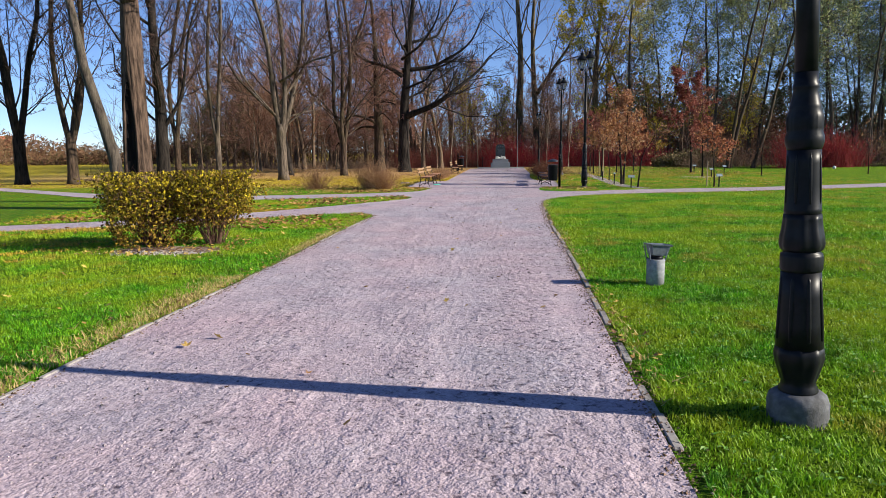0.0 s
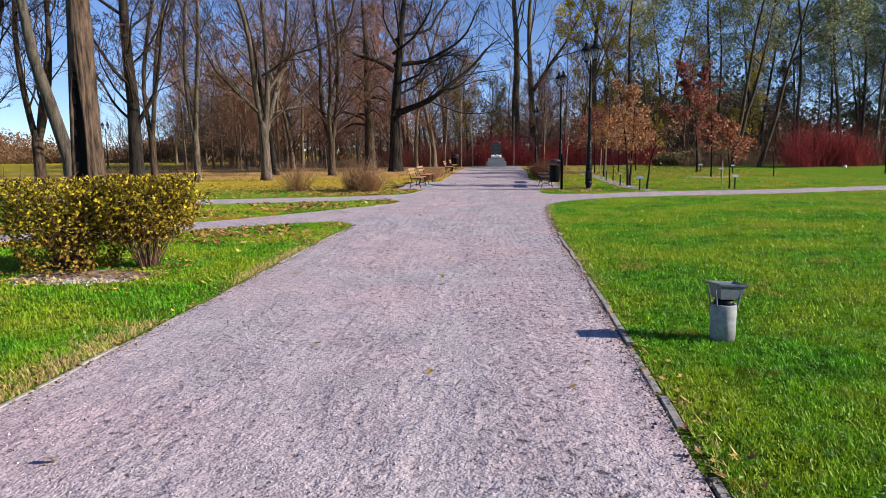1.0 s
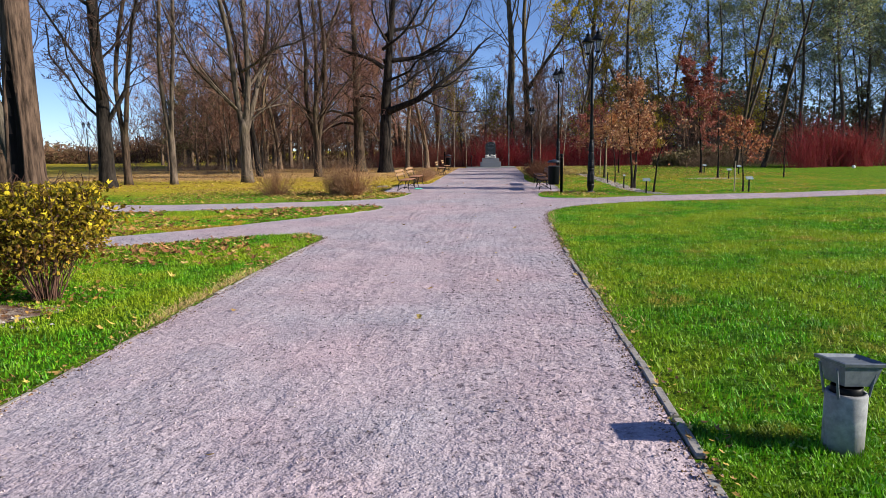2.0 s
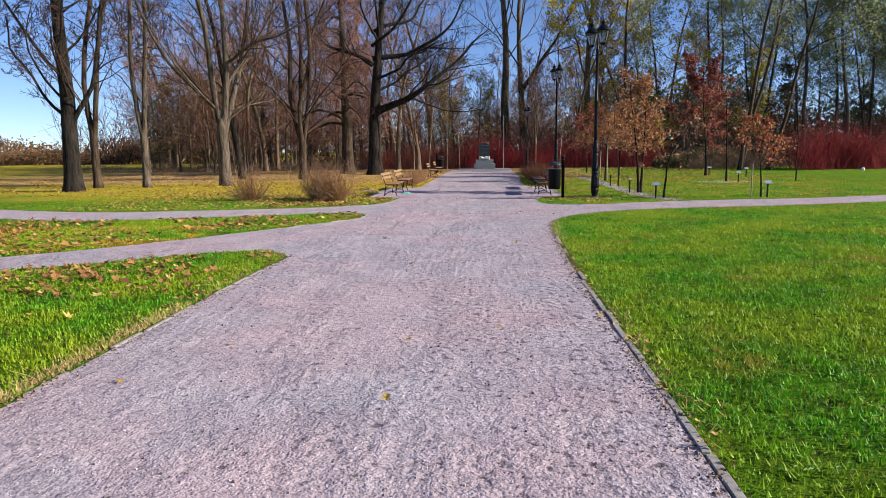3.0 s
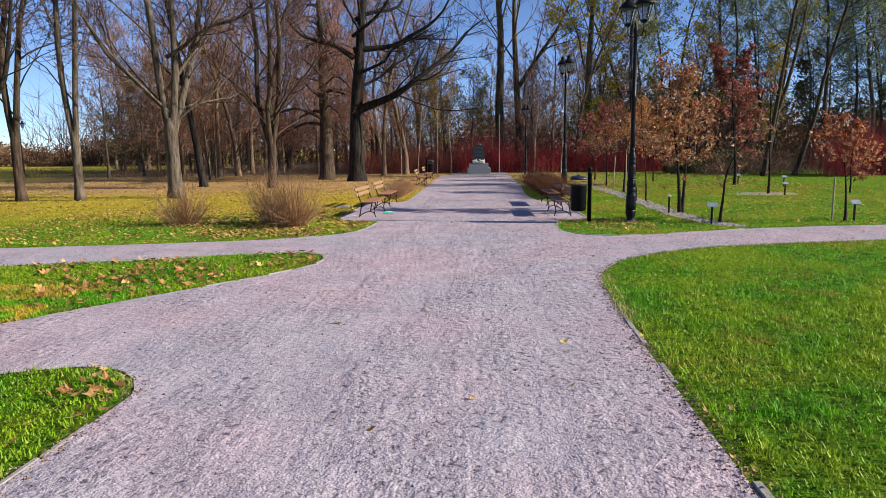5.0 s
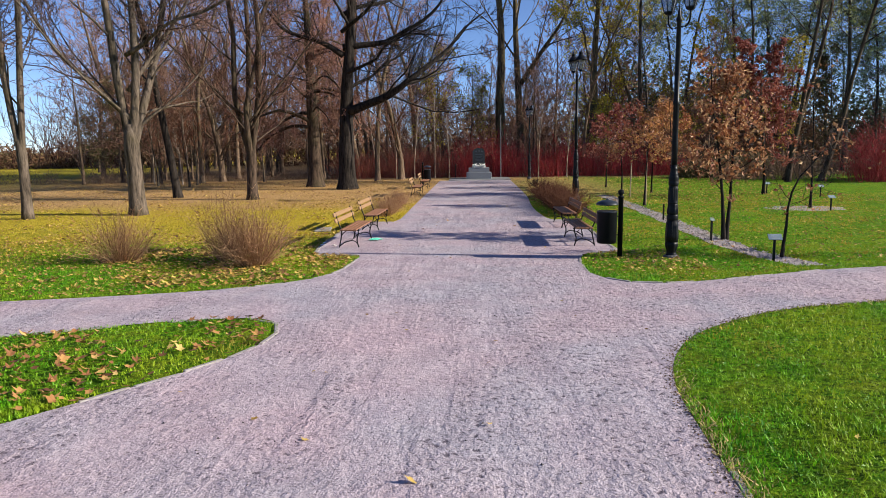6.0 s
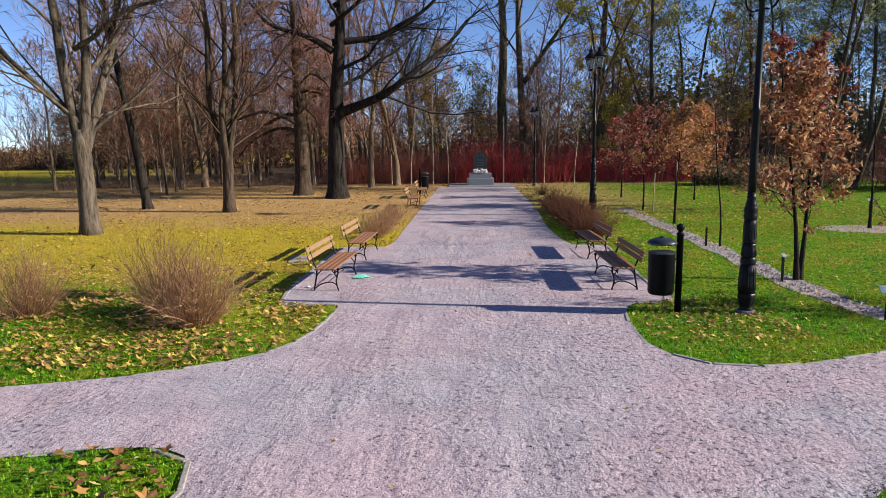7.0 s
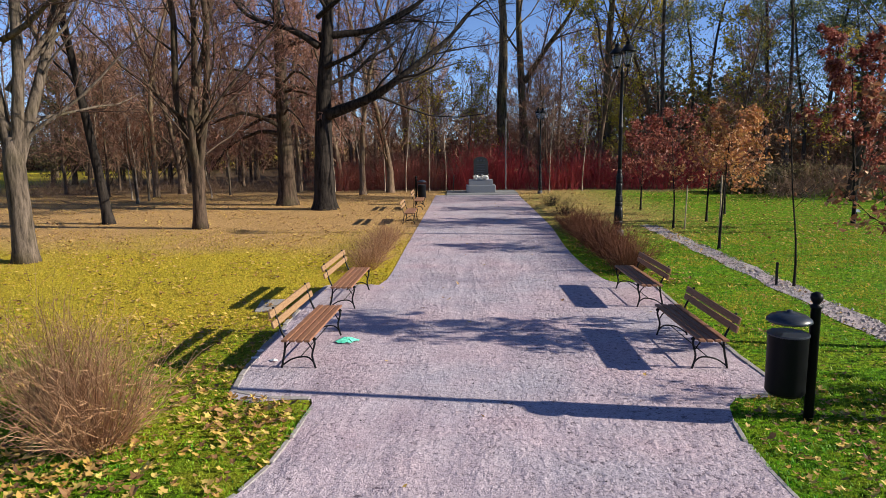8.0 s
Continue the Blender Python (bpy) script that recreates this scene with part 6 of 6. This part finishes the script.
tagged(part("grass", Mesher().blades(rg, lawn_wide[dull], 0.036, 0.009, 1.0, simple=True), GRASS_DRY), "dull yellow-green grass between the side paths", "grass", "", "stuff")
tagged(part("grass", Mesher().blades(rg, lawn_wide[~dull], 0.038, 0.009, 1.0, simple=True), GRASS), "short green lawn grass further off the path", "grass", "", "stuff")
yellow = (lawn_mid[:, 0] < 0) & (lawn_mid[:, 1] + 1.5 * np.sin(lawn_mid[:, 0]) + 1.5 * rg.normal(size=len(lawn_mid)) > 33.5)
faded = ~yellow & (lawn_mid[:, 0] > 2.0) & (0.6 * tufted(lawn_mid, 2.6, 5) + 0.4 * tufted(lawn_mid, 0.8, 6) + 0.014 * (lawn_mid[:, 1] - 36) > 0.58)
tagged(part("grass", Mesher().blades(rg, lawn_mid[faded], 0.034, 0.009, simple=True), GRASS_DRY), "fading yellow-green patches of grass round the young oaks", "grass", "", "stuff")
tagged(part("grass", Mesher().blades(rg, lawn_mid[~yellow & ~faded], 0.032, 0.009, simple=True), GRASS), "short green grass round the path junction", "grass", "", "stuff")
tagged(part("grass", Mesher().blades(rg, lawn_mid[yellow], 0.034, 0.009, simple=True), GRASS_DRY), "yellowed grass under the bare trees", "grass", "", "stuff")
fringe = np.concatenate([np.repeat(e[(e[:, 1] > 4) & (e[:, 1] < 33) & (np.abs(e[:, 0]) < 9)], 560, axis=0) for e in (left_l, right_l)])
fringe = fringe + np.column_stack((rg.normal(size=len(fringe)) * np.where((fringe[:, 0] < 0) & (fringe[:, 1] < 12), 0.2, 0.1), rg.normal(size=len(fringe)) * 0.18))
right_side = (fringe[:, 0] > 0) & (rg.random(len(fringe)) < 0.8)
dry_spot = np.sin(fringe[:, 1] * 0.9 + 0.6 * np.sin(fringe[:, 1] * 2.3)) + 0.6 * rg.normal(size=len(fringe)) > 0.45
near_left = (fringe[:, 0] < 0) & (fringe[:, 1] < 12)
k = off(fringe[:, 0], fringe[:, 1]) & ((dry_spot & ~right_side) | (near_left & (rg.random(len(fringe)) < 0.75)))
tagged(part("edge_grass", Mesher().blades(rg, np.column_stack((fringe[k], 0 * fringe[k][:, 0])), 0.040, 0.006, 1.5, simple=True), GRASS_STRAW), "straw-coloured grass fringing the edging", "grass", "", "stuff")

weeds = strips[(rg.random(len(strips)) < 0.012) & (clump > 0.45)] + (0, 0, 0.018)
weeds = np.repeat(weeds, 3, axis=0)
weeds[:, :2] += rg.normal(size=(len(weeds), 2)) * 0.03
tagged(part("lawn_weeds", Mesher().leaves(rg, weeds, 0.034, flat=0.7, aspect=0.5), leaf_mat("weed_leaves", [(0.06, 0.22, 0.02), (0.16, 0.36, 0.05), (0.34, 0.46, 0.14)])), "small broad-leaved weeds scattered through the lawn", "weeds", "", "stuff")


def leaf_fall(n, x0, x1, y0, y1, size, label, keep=None, cluster=0.0, lobed=True, leaf=None):
    p = scatter(rg, n, x0, x1, y0, y1, keep or (lambda x, y: ~on_path(x, y)))
    if cluster:
        f = np.sin(p[:, 0] * 1.3 + 0.7) * np.sin(p[:, 1] * 1.1) + 0.5 * np.sin(p[:, 0] * 3.1 + p[:, 1] * 2.3)
        p = p[f + rg.normal(size=len(p)) * 0.5 > cluster]
    p[:, 2] = (0.008 if keep is on_path else 0.02) + 0.015 * rg.random(len(p))
    m = Mesher().star_leaves(rg, p, size) if lobed else Mesher().leaves(rg, p, size, flat=0.8, aspect=0.8)
    return tagged(part("fallen_leaves", m, leaf or LEAF_FALLEN), label, "leaves", "", "stuff")


leaf_fall(300, -8, -2.2, 6, 19, 0.07, "scattered fallen leaves on the near lawn")
leaf_fall(170, 1.8, 12, 6, 27, 0.055, "scattered fallen leaves on the green lawn")
leaf_fall(5000, -10, -2.1, 17, 27, 0.11, "fallen brown leaves on the grass island", cluster=-0.05, leaf=LEAF_BROWN)
leaf_fall(5000, -11, -2.0, 28, 36, 0.07, "fallen leaves round the dry bushes", cluster=0.0)
leaf_fall(15000, -26, -1.9, 34, 64, 0.095, "carpet of fallen leaves under the bare trees", cluster=-0.3, lobed=False)
leaf_fall(4200, 2.4, 13, 29, 50, 0.062, "fallen yellow leaves by the litter bin and oaks")
leaf_fall(5000, 2.8, 16, 43, 64, 0.09, "fallen leaves towards the memorial", lobed=False)
leaf_fall(170, -3, 3, 5, 60, 0.07, "single fallen leaves on the gravel", on_path)
leaf_fall(420, 1.76, 2.0, 8, 24, 0.04, "brown leaf scraps caught along the edging")
leaf_fall(240, -2.55, -2.25, 6, 20, 0.04, "brown leaf scraps caught along the lawn edge")
leaf_fall(500, -5.6, -3.3, 13.6, 15.6, 0.06, "brown leaves lying under the leafy bushes")
leaf_fall(3800, -7.2, -2.1, 29.0, 33.2, 0.095, "drift of brown leaves round the dry bushes", cluster=0.1)
leaf_fall(500, 2.5, 4.5, 30.0, 32.4, 0.07, "leaves gathered round the bin post")
leaf_fall(900, 3.4, 4.4, 38.0, 52.0, 0.08, "yellow leaves beside the low shrubs", lobed=False)

# odds and ends by the benches
slab = part("paving_slab", Mesher().box((0.42, 0.85, 0.06), pose(0, 0, -0.012), 0.006), KERB)
slab.matrix_basis = pose(-3.74, 36.7, 0, 0, 0, 8)
tagged(slab, "pale concrete slab lying flush in the yellowed grass", "slab")
for k, (x, y, turn) in enumerate(((-3.1, 33.66, 20), (-3.12, 33.98, 75), (-2.82, 33.56, 130))):
    v = [(-0.06, -0.03, 0.004), (0.0, -0.045, 0.012), (0.06, -0.02, 0.004), (0.055, 0.03, 0.015), (0.0, 0.05, 0.006), (-0.05, 0.035, 0.02), (0, 0, 0.028)]
    scrap = part("paper_scrap", Mesher().add(v, None, [(i, (i + 1) % 6, 6) for i in range(6)]), WHITE)
    scrap.matrix_basis = pose(x, y, 0.002, 0, 0, turn)
    tagged(scrap, "crumpled scrap of white paper beside a bench", "litter", "paper scraps")
